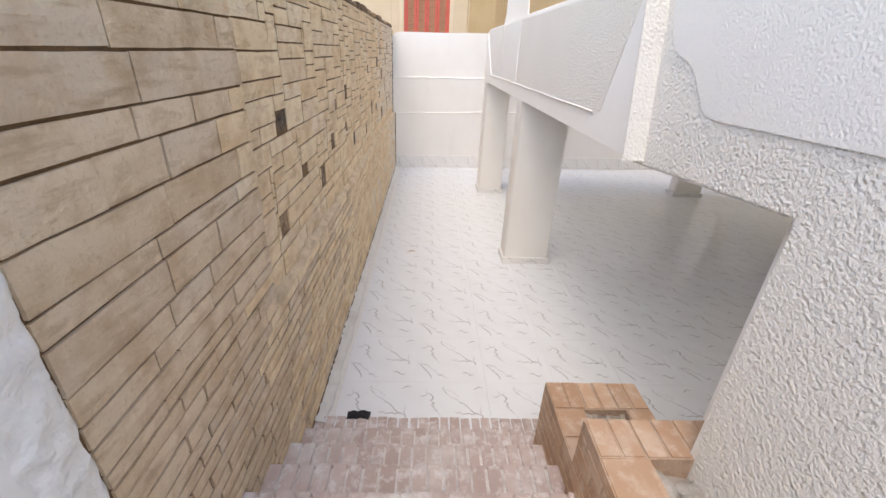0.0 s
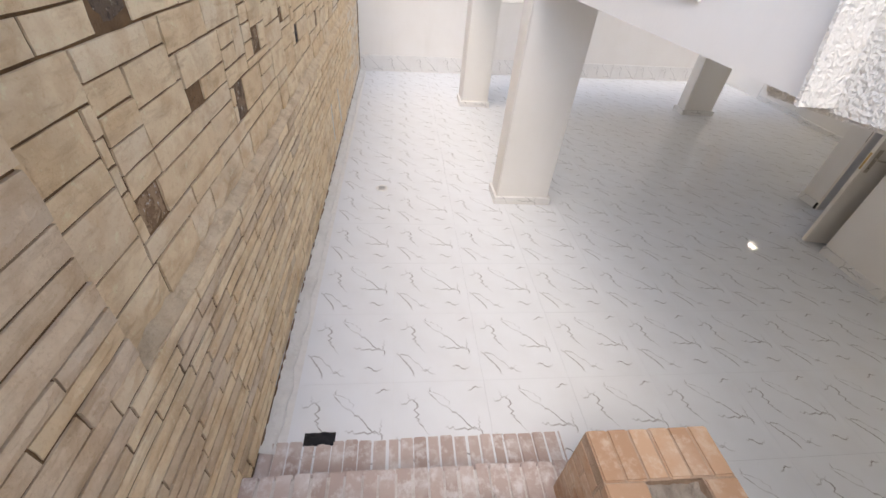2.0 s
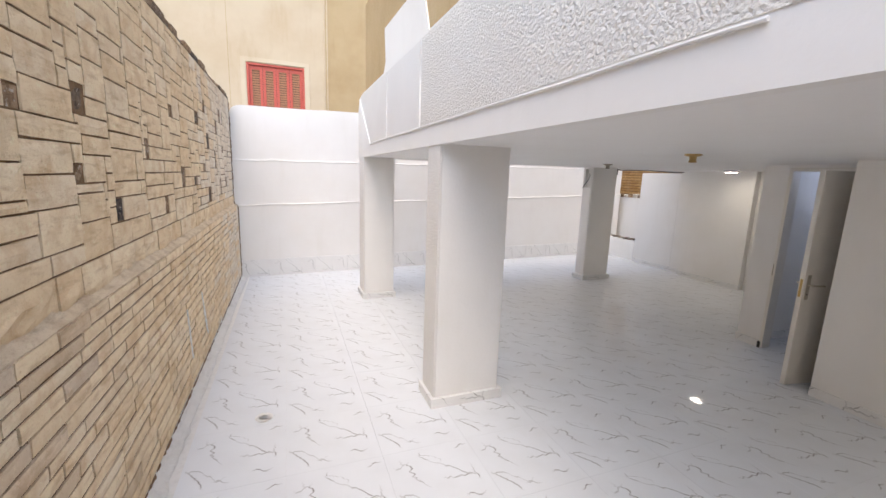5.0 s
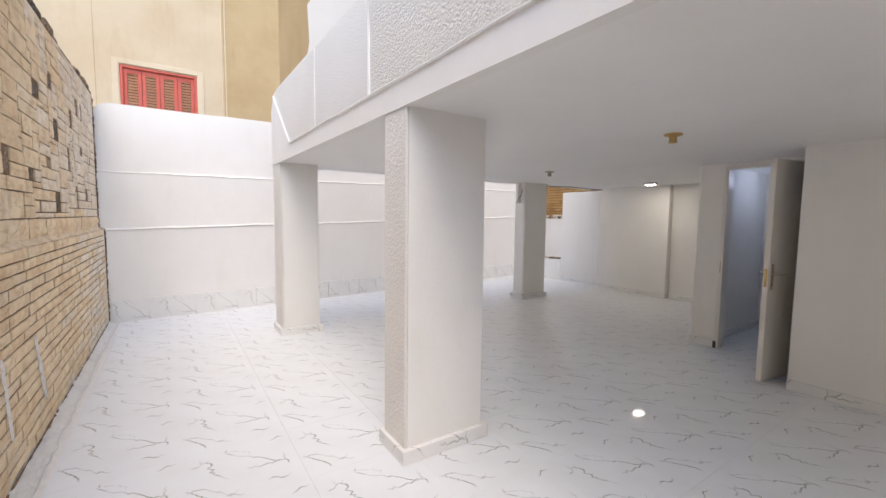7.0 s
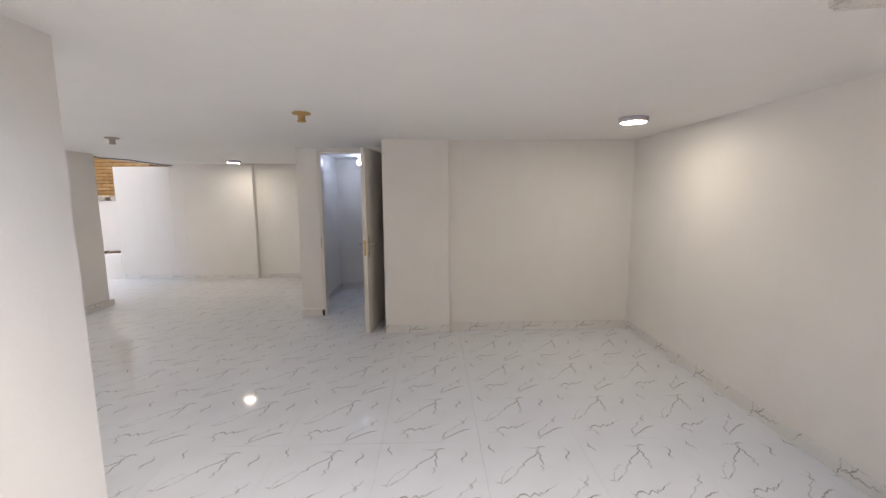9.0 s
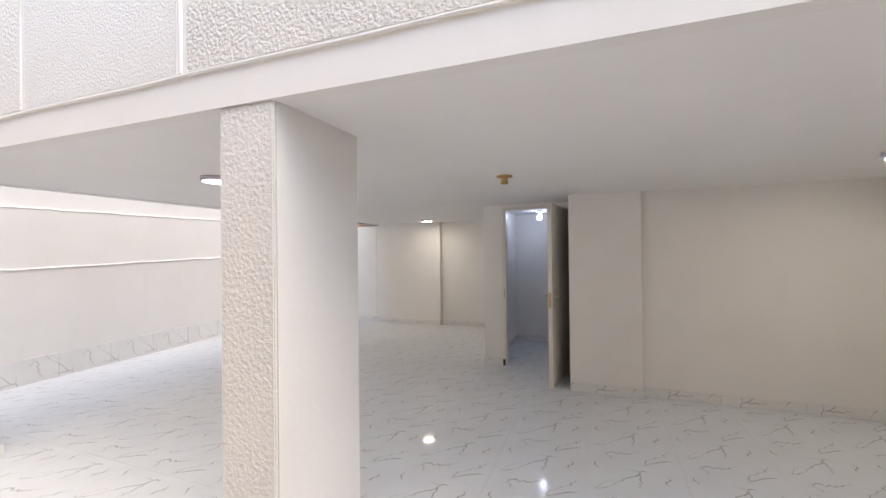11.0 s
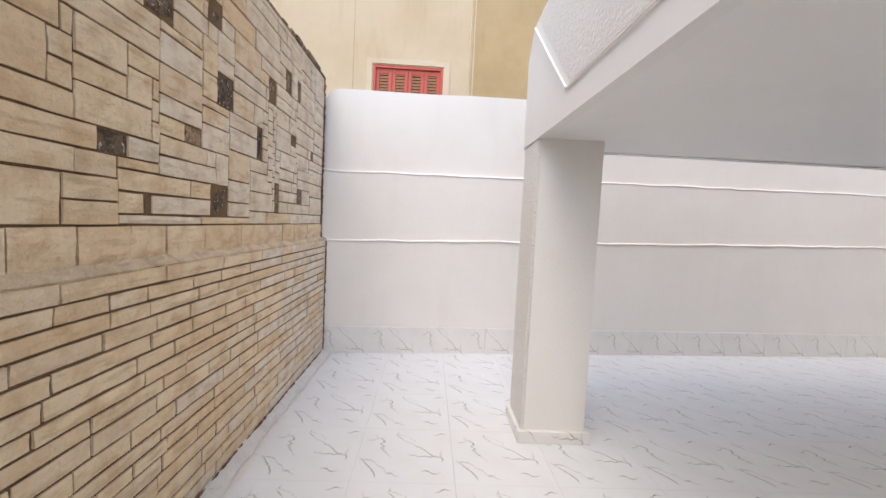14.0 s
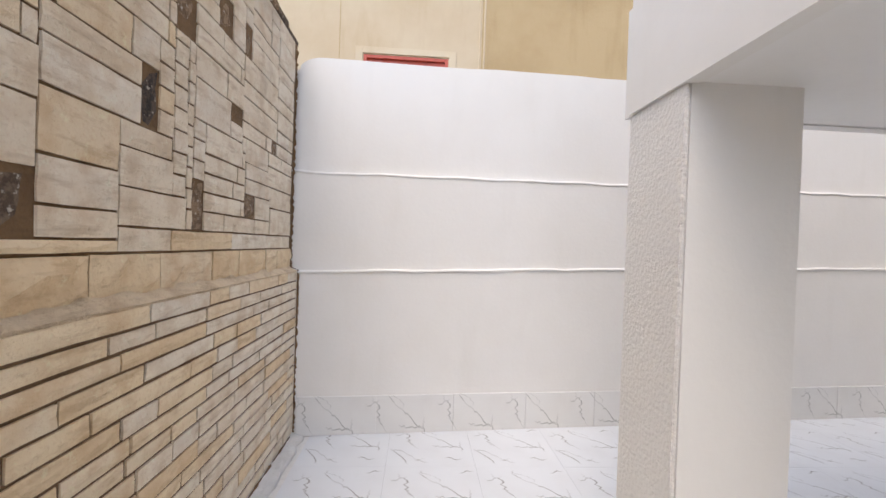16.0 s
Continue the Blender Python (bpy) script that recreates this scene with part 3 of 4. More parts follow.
# ---- brick planters beside the stairs ----
def planter(label, x0, x1, y0, y1, z0, z1, hole, fill, seed, broken=False):
    """A hollow brick box: rim bricks laid flat round the hole, facing bricks on the sides."""
    rng = random.Random(seed)
    pl = thing("planter", label, "planter", ((x0 + x1) / 2, (y0 + y1) / 2, z0), "brick planters beside the stairs")
    cx, cy = (x0 + x1) / 2, (y0 + y1) / 2
    hx0, hx1, hy0, hy1 = hole
    o = lambda bm: (bmesh.ops.translate(bm, verts=bm.verts, vec=(-cx, -cy, -z0)), bm)[1]
    core = bmesh.new()
    t = 0.001
    for q in ((x0 + t, y0 + t, hx0, y1 - t), (hx1, y0 + t, x1 - t, y1 - t), (hx0, hy1, hx1, y1 - t), (hx0, y0 + t, hx1, hy0)):
        if q[2] - q[0] > 0.005 and q[3] - q[1] > 0.005:
            box(q[0], q[1], z0, q[2], q[3], z1 - 0.007, bm=core)
    part("core", o(core), BRICK_JOINT, pl)
    soil = bmesh.new()
    bmesh.ops.create_grid(soil, x_segments=14, y_segments=14, size=0.5)
    for v in soil.verts:
        v.co = Vector((hx0 + (hx1 - hx0) * (v.co.x + 0.5), hy0 + (hy1 - hy0) * (v.co.y + 0.5), fill + 0.02 * noise.noise(v.co * 9)))
    part("fill", o(soil), SAND, pl, "grey sand and cement crumbs")
    j = lambda s: rng.uniform(-s, s)

    def brick(a, b, c, d, e, f):
        part("brick", o(box(a + 0.002, b + 0.002, c + j(0.002), d - 0.002, e - 0.002, f + j(0.003), 0.006, 2)), BRICK, pl)

    # front rim, laid across
    n = 6
    w = (x1 - x0) / n
    for i in range(n):
        brick(x0 + w * i, hy1, z1 - 0.06, x0 + w * (i + 1), y1 + 0.004, z1)
    rows = max(2, round((hy1 - y0) / 0.15))
    for i in range(rows):
        a, b = hy1 - (hy1 - y0) * (i + 1) / rows, hy1 - (hy1 - y0) * i / rows
        brick(x0 - 0.004, a, z1 - 0.06, hx0, b, z1)
        if not broken:
            brick(hx1, a, z1 - 0.06, x1 + 0.004, b, z1)
    # facing courses
    courses = max(1, int((z1 - 0.065 - z0) / 0.068))
    h = (z1 - 0.064 - z0) / courses
    for c in range(courses):
        zz = z0 + h * c
        n = max(2, round((y1 - y0) / 0.2))
        off = 0.5 * (c % 2) / n
        cuts = sorted({0.0, 1.0, *[min(1, max(0, i / n + off)) for i in range(n + 1)]})
        for a, b in zip(cuts, cuts[1:]):
            if b - a < 0.03:
                continue
            brick(x0 - 0.004, y0 + (y1 - y0) * a, zz, x0 + 0.016, y0 + (y1 - y0) * b, zz + h)
            if not broken:
                brick(x1 - 0.016, y0 + (y1 - y0) * a, zz, x1 + 0.004, y0 + (y1 - y0) * b, zz + h)
        n = 3
        cuts = sorted({0.0, 1.0, *[min(1, max(0, i / n + 0.16 * (c % 2))) for i in range(n + 1)]})
        for a, b in zip(cuts, cuts[1:]):
            if b - a > 0.03:
                brick(x0 + 0.018 + (x1 - x0 - 0.036) * a, y1 - 0.014, zz, x0 + 0.018 + (x1 - x0 - 0.036) * b, y1 + 0.006, zz + h)
    if broken:
        for i in range(26):
            r = rng.uniform(0.02, 0.055)
            px, py = rng.uniform(hx0 + 0.03, x1 + 0.02), rng.uniform(y0 + 0.02, hy1 - 0.02)
            bm = bmesh.new()
            bmesh.ops.create_icosphere(bm, subdivisions=1, radius=r)
            for v in bm.verts:
                v.co = Vector((v.co.x * rng.uniform(0.7, 1.5), v.co.y * rng.uniform(0.7, 1.4), v.co.z * rng.uniform(0.4, 0.9))) + Vector((px, py, fill + 0.02))
            part("rubble", o(bm), CEMENT, pl, "broken grey rubble")
    return pl


planter("low brick planter filled with sand beside the stairs", 1.535, 2.075, 1.392, 1.965, 0.0, 0.71, (1.70, 1.935, 1.392, 1.765), 0.665, 3)
planter("taller brick planter with a broken side full of rubble", 1.50, 2.07, 0.86, 1.388, 0.0, 1.06, (1.70, 2.06, 0.86, 1.20), 0.95, 8, True)

# ---- small bottle lying on the sand ----
def bottle():
    b = thing("plastic_bottle", "crumpled clear plastic bottle with a blue label, on sand", "bottle", (1.83, 1.66, 0.70))
    turn = Matrix.Rotation(radians(90), 4, "X") @ Matrix.Rotation(radians(18), 4, "Y")
    for name, prof, mat in (("body", ((0.004, 0.0), (0.029, 0.003), (0.030, 0.03), (0.027, 0.05), (0.030, 0.07), (0.030, 0.13), (0.022, 0.165), (0.011, 0.185), (0.011, 0.198)), PLASTIC), ("label", ((0.0306, 0.095), (0.0312, 0.097), (0.0312, 0.113), (0.0306, 0.115)), BLUE), ("cap", ((0.013, 0.196), (0.0135, 0.2), (0.0135, 0.213), (0.012, 0.215)), STONE_WHITE)):
        bm = lathe(prof, 18)
        bmesh.ops.transform(bm, matrix=turn, verts=bm.verts)
        smooth(part(name, bm, mat, b))


bottle()

# ---- black cloth at the foot of the stairs ----
def cloth():
    bm = bmesh.new()
    bmesh.ops.create_grid(bm, x_segments=18, y_segments=10, size=0.5)
    for v in bm.verts:
        x, y = v.co.x, v.co.y
        edge = max(0.0, 1 - (abs(x) * 2) ** 4) * max(0.0, 1 - (abs(y) * 2) ** 4)
        v.co = Vector((0.34 + x * 0.17, 2.335 + y * 0.075 + 0.012 * noise.noise(Vector((x * 4, 0, 3))), 0.002 + edge * (0.022 + 0.022 * noise.noise(Vector((x * 5, y * 5, 1))))))
    ob = smooth(part("cloth_rag", bm, BLACK, None))
    tagged(ob, "crumpled black cloth rag on the white floor", "rag")


cloth()

# ---- mortar strip at the foot of the stone wall ----
bm = bmesh.new()
rng = random.Random(2)
rows = []
for i in range(91):
    y = 2.26 + (9.48 - 2.26) * i / 90
    w = 0.115 + rng.uniform(-0.014, 0.014)
    rows.append([bm.verts.new(p) for p in ((0.03, y, 0.028 + rng.uniform(-0.006, 0.008)), (0.07, y, 0.018 + rng.uniform(-0.004, 0.004)), (w, y, 0.004), (w + 0.008, y, -0.004))])
for a, b in zip(rows, rows[1:]):
    for k in range(3):
        bm.faces.new((a[k], a[k + 1], b[k + 1], b[k]))
bmesh.ops.recalc_face_normals(bm, faces=bm.faces)
structure("mortar_strip", bm, STONE_WHITE, "rough pale mortar strip at the foot of the stone wall")

# ---- crumbled brown mortar at the foot and the far end of the stone wall ----
def crumbs(name, points, out, label):
    """An uneven bead of mortar along points, pushed towards out."""
    bm, rings = bmesh.new(), []
    rng = random.Random(len(points))
    a, b = out
    for p in points:
        s = rng.uniform(0.004, 0.012) if rng.random() < 0.8 else 0.002
        rings.append([bm.verts.new(Vector(p) + Vector(q)) for q in ((b * s * 1.3), (a * s * 0.8 + b * s * 0.7), (a * s * rng.uniform(0.8, 1.3)), (a * 0.001 - b * 0.004))])
    for r, q in zip(rings, rings[1:]):
        for k in range(3):
            bm.faces.new((r[k], r[k + 1], q[k + 1], q[k]))
    bmesh.ops.recalc_face_normals(bm, faces=bm.faces)
    structure(name, bm, MORTAR, label)


crumbs("mortar_crumbs", [(0.039, 2.3 + 7.1 * i / 200, 0.024) for i in range(201)], (Vector((1, 0, 0)), Vector((0, 0, 1))), "crumbled brown mortar at the foot of the stone wall")
crumbs("mortar_crumbs", [(-0.012 if i > 68 else 0.042, 9.468, 0.03 + 2.78 * i / 160) for i in range(161)], (Vector((0, -1, 0)), Vector((1, 0, 0))), "crumbled brown mortar in the corner of the stone wall")

# ---- floor drain ----
drain = thing("floor_drain", "small round floor drain smeared with pale cement", "drain", (0.594, 5.09, 0.0))
part("ring", lathe(((0.035, 0.001), (0.06, 0.001), (0.062, 0.004), (0.05, 0.006), (0.036, 0.004)), 20), STONE_WHITE, drain)
for k in range(4):
    part("bar", box(-0.035, -0.026 + 0.015 * k, 0.001, 0.035, -0.018 + 0.015 * k, 0.004), STONE_WHITE, drain)

# ---- door ----
door_frame = thing("door_frame_1", "pale painted wooden door frame", "door frame", (5.72, 4.06, 0), kind="structure")
part("post", box(-0.012, 0.002, 0.0, 0.128, 0.035, 1.95, 0.004), DOOR, door_frame)
part("post", box(-0.012, 0.783, 0.0, 0.128, 0.818, 1.95, 0.004), DOOR, door_frame)
part("head", box(-0.012, 0.002, 1.95, 0.128, 0.818, 1.984, 0.004), DOOR, door_frame)
part("strike", box(-0.014, 0.803, 0.84, -0.011, 0.811, 0.96), STEEL, door_frame)

door = thing("door_1", "pale painted flush door standing wide open", "door", (5.705, 4.105, 0.0))
door.rotation_euler.z = radians(170.3)
part("leaf", box(0.0, -0.022, 0.012, 0.727, 0.022, 1.935, 0.003, 2), DOOR, door)
for side in (-1, 1):
    h = part("plate", box(0.662, side * 0.022, 0.82, 0.698, side * 0.027, 1.04, 0.001), NICKEL, door, "pale metal handle plate")
    lever = tube([(0.680, side * 0.025, 0.955), (0.680, side * 0.062, 0.955), (0.673, side * 0.072, 0.955), (0.64, side * 0.075, 0.953), (0.565, side * 0.073, 0.951)], 0.008)
    part("lever", lever, NICKEL, h, "pale metal lever")
    part("keyhole", lathe(((0.006, -0.004), (0.007, -0.003), (0.007, 0.003), (0.006, 0.004)), 10, (0.680, side * 0.0255, 0.865)), DARK, h)
part("lock_face", box(0.726, -0.011, 0.84, 0.7282, 0.011, 1.0), BRASS, door)
for z in (0.22, 0.97, 1.74):
    part("hinge", lathe(((0.008, -0.05), (0.009, -0.048), (0.009, 0.048), (0.008, 0.05)), 10, (-0.004, 0.03, z)), STEEL, door)

stopper = thing("door_stop_stain", "dark worn corner of skirting by the doorway", "skirting", (5.71, 4.875, 0), kind="structure")
part("chipped_tile", box(-0.012, -0.012, 0.0, 0.004, 0.016, 0.075, 0.003), DARK, stopper)


# ---- ceiling lamps ----
def disc_lamp(x, y, z, label):
    lamp = thing("ceiling_lamp", label, "ceiling lamp", (x, y, z), "round ceiling lamps")
    smooth(part("rim", lathe(((0.080, 0.0), (0.096, 0.0), (0.103, 0.006), (0.103, -0.03), (0.098, -0.036), (0.090, -0.036), (0.088, -0.030)), 40), RIM, lamp))
    smooth(part("diffuser", lathe(((0.088, -0.028), (0.088, -0.034), (0.07, -0.037), (0.02, -0.038)), 40), LAMP, lamp, "glowing white diffuser"))


disc_lamp(2.86, 6.39, 2.008, "round white surface ceiling lamp, lit")
disc_lamp(7.46, 6.68, 2.021, "round white surface ceiling lamp, lit")
disc_lamp(3.91, 2.03, 2.010, "round white surface ceiling lamp, lit")


def holder(x, y, z, label, metal):
    h = thing("lamp_holder", label, "lamp holder", (x, y, z), "bare lamp holders")
    smooth(part("rose", lathe(((0.02, 0.0), (0.055, 0.0), (0.062, -0.004), (0.058, -0.012), (0.03, -0.018)), 28), metal, h))
    smooth(part("socket", lathe(((0.03, -0.016), (0.024, -0.024), (0.024, -0.05), (0.028, -0.054), (0.028, -0.062), (0.018, -0.064)), 24), metal, h))


holder(3.70, 4.41, 2.010, "empty brass lamp holder on the ceiling", BRASS)
holder(4.84, 6.55, 2.012, "empty dark metal lamp holder on the ceiling", STEEL)
bulb = thing("ceiling_bulb", "lit bare bulb on the small room's ceiling", "bulb", (6.66, 4.55, 2.006))
part("base", lathe(((0.02, 0.01), (0.045, 0.01), (0.045, -0.012), (0.018, -0.02), (0.016, -0.045)), 20), WHITE, bulb)
smooth(part("globe", lathe(((0.012, -0.04), (0.022, -0.055), (0.034, -0.075), (0.036, -0.092), (0.026, -0.115), (0.006, -0.124)), 20), BULB, bulb, "glowing glass globe"))

# ---- cable and junction box at the column ----
jb = thing("junction_box", "white junction box with a loose grey cable", "junction box", (5.74, 8.06, 1.86))
part("case", box(-0.03, -0.03, -0.2, 0.05, 0.02, 0.12, 0.006), WHITE, jb)
part("cable", tube([(0.06, -0.03, 0.14), (0.05, -0.06, 0.02), (0.0, -0.09, -0.06), (-0.06, -0.10, -0.12), (-0.12, -0.10, -0.2)], 0.006), CABLE, jb)
cab = thing("ceiling_cable", "thin grey cable under the slab edge", "cable", (6.38, 8.02, 1.965))
part("cable", tube([(0.0, 0.0, 0.04), (0.15, 0.02, 0.02), (0.8, 0.05, 0.045), (1.5, 0.06, 0.03), (2.2, 0.06, 0.05)], 0.008), CABLE, cab)
part("clip", box(-0.02, -0.03, -0.06, 0.02, 0.01, 0.05, 0.004), DARK, cab)

# ---- the neighbour's house ----
house = thing("house", "neighbouring house with ochre render and red shutters", "house", (0, 12.1, 0))
WX0, WX1, LOW, HIGH = 0.07, 1.23, (2.75, 4.0), (5.75, 7.0)
for q in ((-9, 0.5, WX0, 11), (WX1, 0.5, 1.69, 11), (WX0, 0.5, WX1, LOW[0]), (WX0, LOW[1], WX1, HIGH[0]), (WX0, HIGH[1], WX1, 11)):
    part("wall", box(q[0], 0.0, q[1], q[2], 0.3, q[3]), OCHRE, house, "pale ochre rendered wall")
part("wall", box(1.69, -0.004, 0.5, 14, 0.3, 11), OCHRE_DARK, house, "darker ochre rough rendered wall")
part("roof", box(-9.2, -0.25, 11.0, 14.2, 4, 11.25, 0.02), TRIM, house)
for x in (1.66, 1.72):
    part("rib", tube([(x, -0.004, 0.6), (x + 0.004, -0.004, 5), (x, -0.004, 10.9)], 0.014), TRIM, house)
part("groove", box(-0.262, -0.003, 0.6, -0.252, 0.01, 10.9), OCHRE_DARK, house)


def shuttered(z0, z1):
    win = part("window", box(WX0 + 0.01, 0.16, z0, WX1 - 0.01, 0.2, z1), DARK, house)
    for q in ((WX0 - 0.11, z0 - 0.1, WX0 - 0.012, z1 + 0.10), (WX1 + 0.012, z0 - 0.1, WX1 + 0.11, z1 + 0.10), (WX0 - 0.012, z1 + 0.012, WX1 + 0.012, z1 + 0.10), (WX0 - 0.012, z0 - 0.1, WX1 + 0.012, z0 - 0.012)):
        part("surround", box(q[0], -0.018, q[1], q[2], 0.02, q[3], 0.004), TRIM, win, "cream plaster surround")
    for q in ((WX0, z0, WX0 + 0.045, z1), (WX1 - 0.045, z0, WX1, z1), (WX0 + 0.045, z1 - 0.045, WX1 - 0.045, z1)):
        part("frame", box(q[0], 0.0, q[1], q[2], 0.12, q[3], 0.004), RED, win, "red painted frame")
    lw = (WX1 - WX0 - 0.09) / 4
    for i in range(4):
        a = WX0 + 0.045 + lw * i
        for q in ((a + 0.003, z0, a + 0.058, z1 - 0.048), (a + lw - 0.058, z0, a + lw - 0.003, z1 - 0.048), (a + 0.058, z1 - 0.125, a + lw - 0.058, z1 - 0.048), (a + 0.058, z0, a + lw - 0.058, z0 + 0.08)):
            part("shutter_rail", box(q[0], 0.035, q[1], q[2], 0.075, q[3], 0.003), RED, win, "red painted shutter rail")
        for k in range(21):
            z = z0 + 0.1 + 0.05 * k
            part("louvre", prism([(0.040, z), (0.048, z + 0.004), (0.072, z + 0.046), (0.064, z + 0.042)], "x", a + 0.058, a + lw - 0.058), SLAT, win)


shuttered(*LOW)
shuttered(*HIGH)

# ---- broken wall and brick house past the hall's end ----
low = thing("low_wall", "low broken white wall with crumbled rubble top", "wall", (8.14, 9.10, 0))
part("body", box(0.0, 0.004, -0.1, 0.26, 1.1, 0.46, 0.01), WHITE, low)
rng = random.Random(21)
for i in range(16):
    bm = bmesh.new()
    bmesh.ops.create_icosphere(bm, subdivisions=1, radius=rng.uniform(0.03, 0.06))
    for v in bm.verts:
        v.co = Vector((v.co.x * 1.3, v.co.y * rng.uniform(0.8, 1.5), v.co.z * 0.5)) + Vector((0.02 + rng.random() * 0.22, 0.05 + i * 0.064, 0.475))
    part("rubble", bm, STONE_DARK if i % 3 else CEMENT, low)
mid = thing("yard_wall", "grey-white yard wall with a ragged stone top", "wall", (8.80, 8.98, 0))
part("body", box(0.0, 0.0, -0.1, 0.2, 2.2, 1.40, 0.01), WHITE, mid)
for i in range(16):
    w = rng.uniform(0.1, 0.16)
    part("stone", box(-0.03, 0.02 + i * 0.135, 1.40, 0.2, 0.02 + i * 0.135 + w * 0.9, 1.46 + rng.uniform(0, 0.05), 0.015), STONE_DARK if i % 2 else CEMENT, mid)
bh = thing("brick_house", "plain house wall in yellow-brown brick", "house", (9.6, 8.25, 0))
part("wall", box(0.0, 0.0, 0.5, 0.3, 5.0, 6.0), MORTAR, bh)
bmesh_brick = mesh("brick", *chip(0.235, 0.062, 0.02, 0.004, 1), FARBRICK)
for c in range(16):
    for k in range(12):
        ob = part("brick", bmesh_brick, FARBRICK, bh)
        ob.matrix_basis = pose(0, 1.2 + 0.245 * k + 0.12 * (c % 2), 1.35 + 0.072 * c, 0, 0, 180) @ pose(0, 0, 0)

# ---- white splashes on the stone ----
def splash(y0, z0, y1, z1, w, seed):
    rng = random.Random(seed)
    bm = bmesh.new()
    n = 14
    rows = []
    for i in range(n + 1):
        f = i / n
        y, z = y0 + (y1 - y0) * f + rng.uniform(-0.006, 0.006), z0 + (z1 - z0) * f
        h = w * (0.35 + rng.random()) * (0.25 if i in (0, n) else 1)
        rows.append([bm.verts.new((x, yy, z)) for x, yy in ((0.046, y - h), (0.054, y - h * 0.3), (0.054, y + h * 0.4), (0.046, y + h))])
    for a, b in zip(rows, rows[1:]):
        for k in range(3):
            bm.faces.new((a[k], a[k + 1], b[k + 1], b[k]))
    bmesh.ops.recalc_face_normals(bm, faces=bm.faces)
    tagged(part("paint_splash", bm, WASH, None), "dried white paint drip on the stone wall", "paint splash", "paint drips", "structure")


splash(6.20, 0.68, 6.33, 0.26, 0.016, 1)
splash(6.27, 0.52, 6.36, 0.22, 0.012, 2)
splash(5.63, 0.70, 5.70, 0.26, 0.012, 3)

# ---- crumbled capping on the stone wall ----
cap = thing("wall_capping", "crumbled dark mortar capping on the stone wall", "capping", (-0.17, 0, 2.84), kind="structure")
rng = random.Random(31)
y = 0.7
while y < 9.4:
    w = rng.uniform(0.10, 0.32)
    part("cap_stone", box(-0.13, y, 0.0, 0.155 + rng.uniform(-0.03, 0.02), y + w - 0.006, 0.035 + rng.uniform(0, 0.035), 0.008, 1), STONE_DARK, cap)
    y += w

# ---- the stone cladding ----
def clad(parent, cells, x, depth, gaps=(0.004, 0.0055, 0.007), name="stone"):
    """cells: y, z, width, height, material. The first 300 are parts, the rest one joined part."""
    rest = {}
    rng = random.Random(77)
    for k, (y, z, w, h, mat) in enumerate(cells):
        gap = rng.choice(gaps)
        a, b = round(w - gap, 3), round(h - gap - 0.0012, 3)
        hewn = 0.011 if h == 0.15 else 0.006 if mat is STONE_DARK else 0.0025
        out = x + rng.uniform(-0.002, 0.004) - (0.008 if mat is STONE_DARK else 0.0)
        if k < 300:
            ob = part(name, chip_mesh(name, a, b, depth, mat, rng.randrange(3), hewn), mat, parent)
            ob.matrix_basis = pose(out, y + w / 2, z + h / 2, rng.uniform(-0.4, 0.4), rng.uniform(-0.3, 0.3), rng.uniform(-0.2, 0.2))
        else:
            rest.setdefault(mat.name, (mat, []))[1].append((*chip(a, b, depth, 0.004, rng.randrange(3), hewn), (out, y + w / 2, z + h / 2)))
    for mat, pieces in rest.values():
        joined("stones", pieces, mat, parent)


def coursed(y0, y1, z0, z1, hs, ls, seed, mat, pale=0.0):
    rng, cells, z = random.Random(seed), [], z0
    while z < z1 - 0.03:
        h = min(rng.choice(hs), z1 - z)
        if z1 - z - h < 0.045:
            h = z1 - z
        y = y0
        while y < y1 - 0.01:
            w = rng.uniform(*ls)
            if y1 - y - w < 0.1:
                w = y1 - y
            w = round(w, 2)
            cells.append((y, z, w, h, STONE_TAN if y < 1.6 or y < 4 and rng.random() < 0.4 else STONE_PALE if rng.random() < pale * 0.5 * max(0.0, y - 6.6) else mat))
            y += w
        z += h
    return cells


def ashlar(y0, y1, z0, z1, seed, holes):
    """Random blocks fitted into a grid of 4.5 cm by 4.2 cm; holes: places of dark blocks."""
    rng, gy, gz = random.Random(seed), 0.045, 0.042
    ny, nz = int((y1 - y0) / gy), int((z1 - z0) / gz)
    used, cells = np.zeros((nz, ny), bool), []

    def add(i, j, w, h, mat):
        used[j:j + h, i:i + w] = True
        cells.append((y0 + i * gy, z0 + j * gz, w * gy, h * gz, mat))

    for y, z, w, h in holes:
        i, j = int((y - y0) / gy - w / 2 + 0.5), int((z - z0) / gz - h / 2 + 0.5)
        if 0 <= i and i + w <= ny and 0 <= j and j + h <= nz and not used[j:j + h, i:i + w].any():
            add(i, j, w, h, STONE_DARK)
    for j in range(nz):
        for i in range(ny):
            if used[j, i]:
                continue
            w, h = rng.choice(((8, 2), (10, 2), (7, 2), (6, 2), (9, 3), (8, 3), (11, 3), (6, 3), (8, 4), (9, 3), (7, 4), (9, 2), (4, 2), (5, 2), (12, 2)))
            if i + w > ny - 2:
                w = ny - i
            h = min(h, nz - j)
            while w > 1 and used[j, i:i + w].any():
                w -= 1
            while h > 1 and used[j:j + h, i:i + w].any():
                h -= 1
            if w < 3:
                h = min(h, 2)
            add(i, j, w, h, STONE_PALE if rng.random() < 0.5 * max(0.0, (y0 + i * gy - 6.3)) else STONE)
    return cells


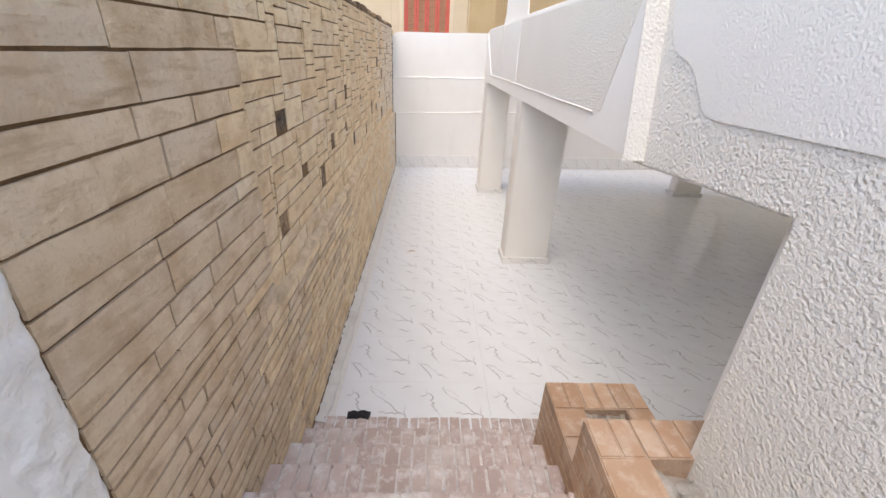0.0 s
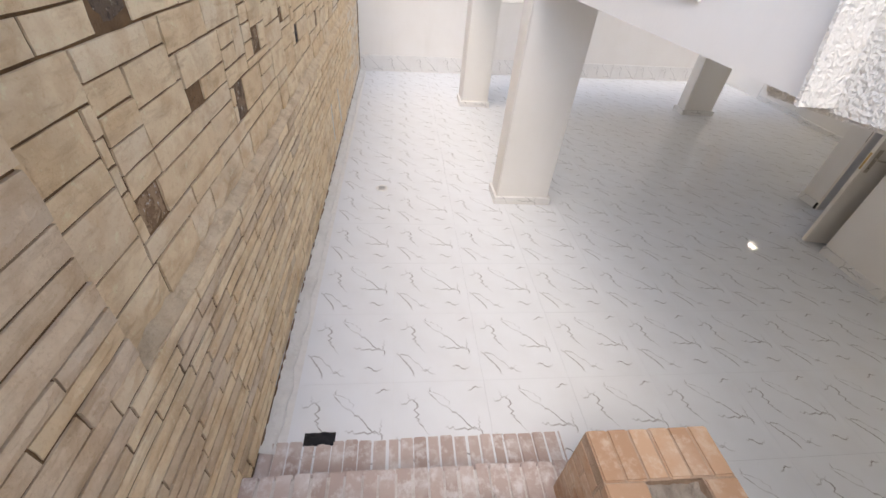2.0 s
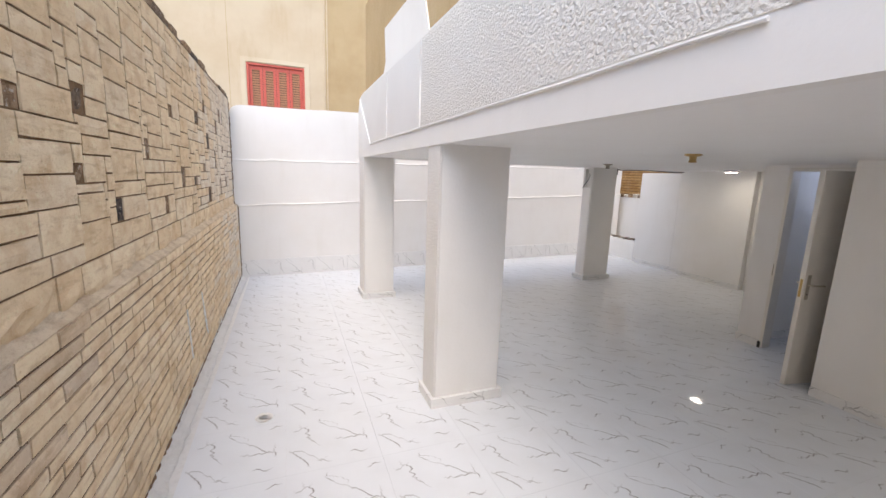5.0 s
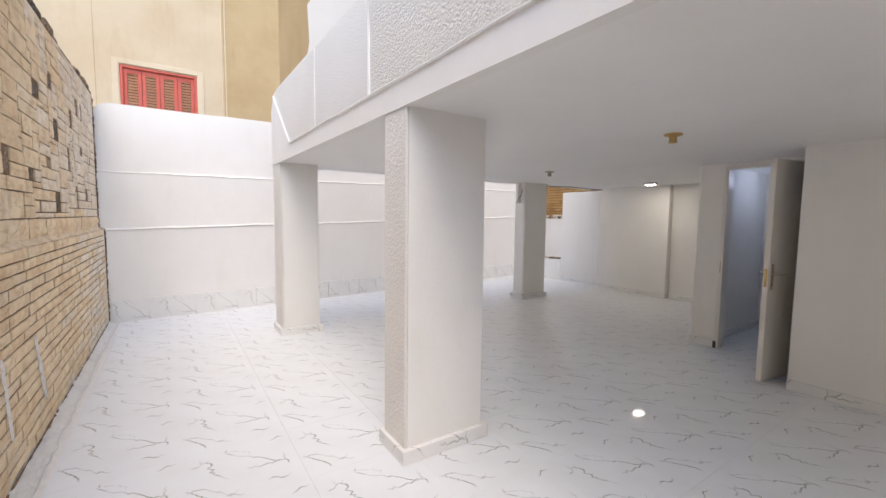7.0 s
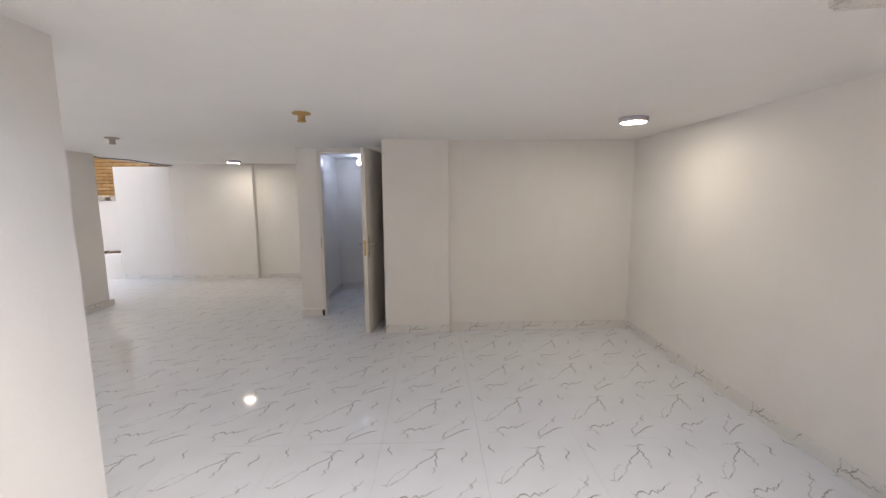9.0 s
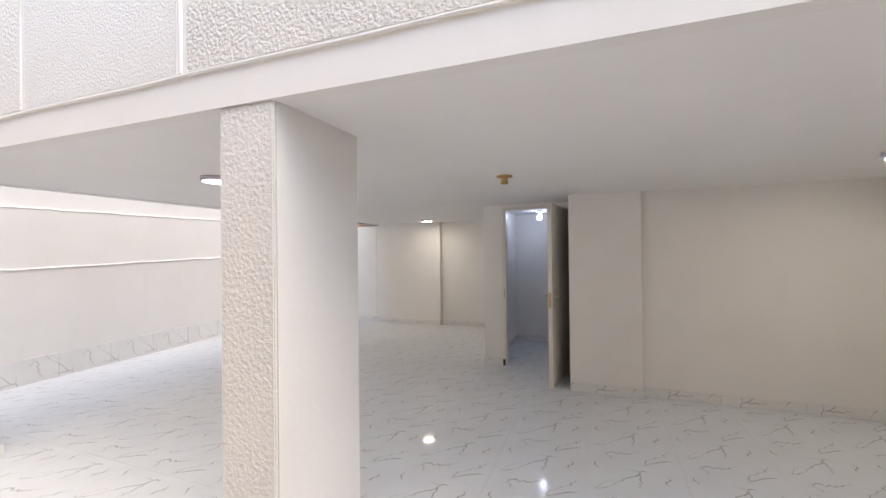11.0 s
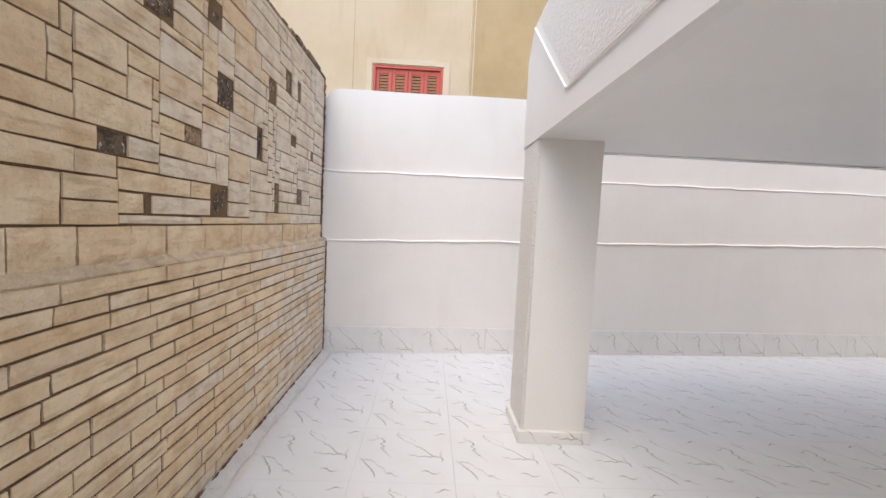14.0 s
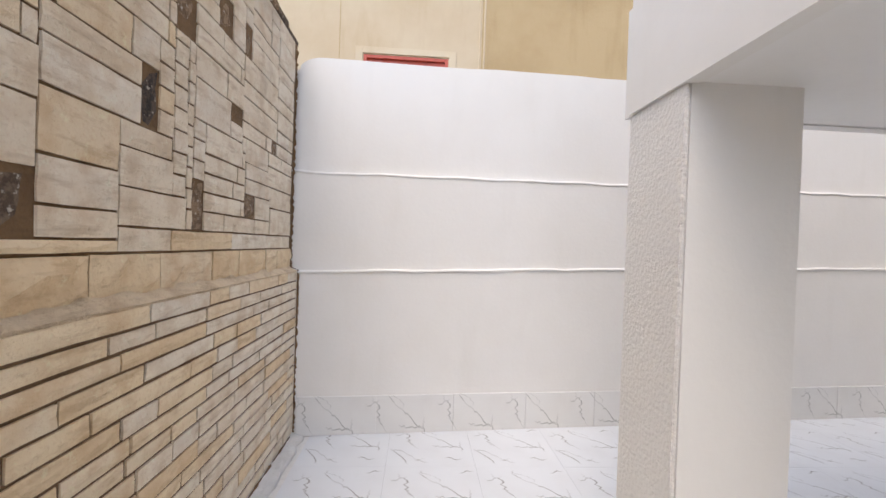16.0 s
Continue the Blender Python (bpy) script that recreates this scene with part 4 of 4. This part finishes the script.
DARK_BLOCKS = ((2.36, 1.52, 3, 3), (2.51, 2.04, 4, 3), (2.83, 1.69, 3, 2), (3.32, 1.54, 3, 4), (3.71, 1.71, 3, 3), (3.89, 1.98, 2, 2), (4.39, 2.06, 3, 3), (4.30, 1.75, 2, 2), (4.70, 1.54, 2, 3), (5.27, 1.88, 2, 3), (5.63, 1.53, 2, 3), (6.19, 1.71, 3, 4), (6.66, 1.67, 3, 2), (6.85, 1.43, 1, 2), (7.16, 1.78, 3, 2), (7.48, 2.08, 4, 4), (7.40, 1.51, 4, 4), (7.89, 1.88, 2, 5), (8.24, 1.54, 2, 5), (8.54, 2.02, 3, 2), (8.74, 1.61, 3, 3), (8.11, 2.27, 3, 4), (8.42, 2.46, 3, 4), (8.69, 2.45, 2, 4), (9.06, 2.0, 2, 2), (6.92, 2.28, 4, 3), (7.34, 2.44, 3, 3), (5.9, 2.2, 3, 2))
course = []
y = 1.97
rng = random.Random(9)
while y < 9.46:
    w = round(min(rng.uniform(0.18, 0.42), 9.48 - y), 2)
    course.append((y, 1.215, w, 0.15, STONE))
    y += max(w, 0.05)
upper = sorted(course + ashlar(1.97, 9.47, 1.365, 2.835, 12, DARK_BLOCKS), key=lambda c: (c[0] > 8.2) + (c[1] > 2.4))
upper_clad = thing("stone_cladding_upper", "cream limestone blocks of mixed sizes with dark weathered ones", "stone cladding", kind="structure")
clad(upper_clad, upper, -0.044, 0.032)
lower_clad = thing("stone_cladding_lower", "thin coursed cream limestone with brown joints", "stone cladding", kind="structure")
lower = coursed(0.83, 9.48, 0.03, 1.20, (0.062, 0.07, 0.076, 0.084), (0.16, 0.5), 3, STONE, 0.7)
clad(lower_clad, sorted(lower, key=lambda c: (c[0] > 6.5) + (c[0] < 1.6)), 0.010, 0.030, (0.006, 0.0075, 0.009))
entry_clad = thing("stone_cladding_entry", "coursed cream limestone beside the top of the stairs", "stone cladding", kind="structure")
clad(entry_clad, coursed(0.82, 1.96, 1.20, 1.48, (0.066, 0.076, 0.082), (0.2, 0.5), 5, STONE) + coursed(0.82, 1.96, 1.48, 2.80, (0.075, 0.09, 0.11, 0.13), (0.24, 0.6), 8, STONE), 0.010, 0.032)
edge = bmesh.new()
rows = []
for i in range(120):
    z, row = 0.80 + 2.03 * i / 119, []
    for k in range(9):
        y = 0.655 + 0.17 * k / 8
        ragged = 0.016 * noise.noise(Vector((0, 3.1, z * 14))) if k == 8 else 0.0
        lump = 0.018 * noise.noise(Vector((y * 30, 1.7, z * 22))) + 0.012 * math.sin(math.pi * k / 8)
        row.append(edge.verts.new((0.042 + lump if 0 < k < 8 else 0.028, y + ragged, z)))
    rows.append(row)
for a, b in zip(rows, rows[1:]):
    for k in range(8):
        edge.faces.new((a[k], a[k + 1], b[k + 1], b[k]))
bmesh.ops.recalc_face_normals(edge, faces=edge.faces)
smooth(structure("plaster_edge", edge, LUMPY, "lumpy white plaster edge where the stone cladding begins"))
ledge = bmesh.new()
rng = random.Random(14)
rows = []
for i in range(101):
    y = 1.96 + (9.48 - 1.96) * i / 100
    rows.append([ledge.verts.new(p) for p in ((-0.03, y, 1.250 + rng.uniform(-0.022, 0.02)), (0.0, y, 1.222 + rng.uniform(-0.012, 0.014)), (0.036 + rng.uniform(-0.006, 0.004), y, 1.204), (0.03, y, 1.19))])
for a, b in zip(rows, rows[1:]):
    for k in range(3):
        ledge.faces.new((a[k], a[k + 1], b[k + 1], b[k]))
bmesh.ops.recalc_face_normals(ledge, faces=ledge.faces)
structure("stone_ledge", ledge, LEDGE, "dusty mortar ledge along the stone wall")

# ---- floor tiles ----
floor = bpy.data.objects["floor"]
bm = box(-TILE / 2 + 0.0005, -TILE / 2 + 0.0005, -0.007, TILE / 2 - 0.0005, TILE / 2 - 0.0005, 0.0)
tile_mesh = bpy.data.meshes.new("tile")
bm.to_mesh(tile_mesh)
bm.free()
tile_mesh.materials.append(FLOOR)
rng = random.Random(1)
for i in range(15):
    for j in range(1, 18):
        x, y = TX + TILE * (i + 0.5), TY + TILE * (j + 0.5)
        if x < 1.5 and y < 2.0 or y > 10.4:
            continue
        ob = part("tile", tile_mesh, FLOOR, floor)
        ob.location = (x, y, rng.uniform(-0.0003, 0.0003))
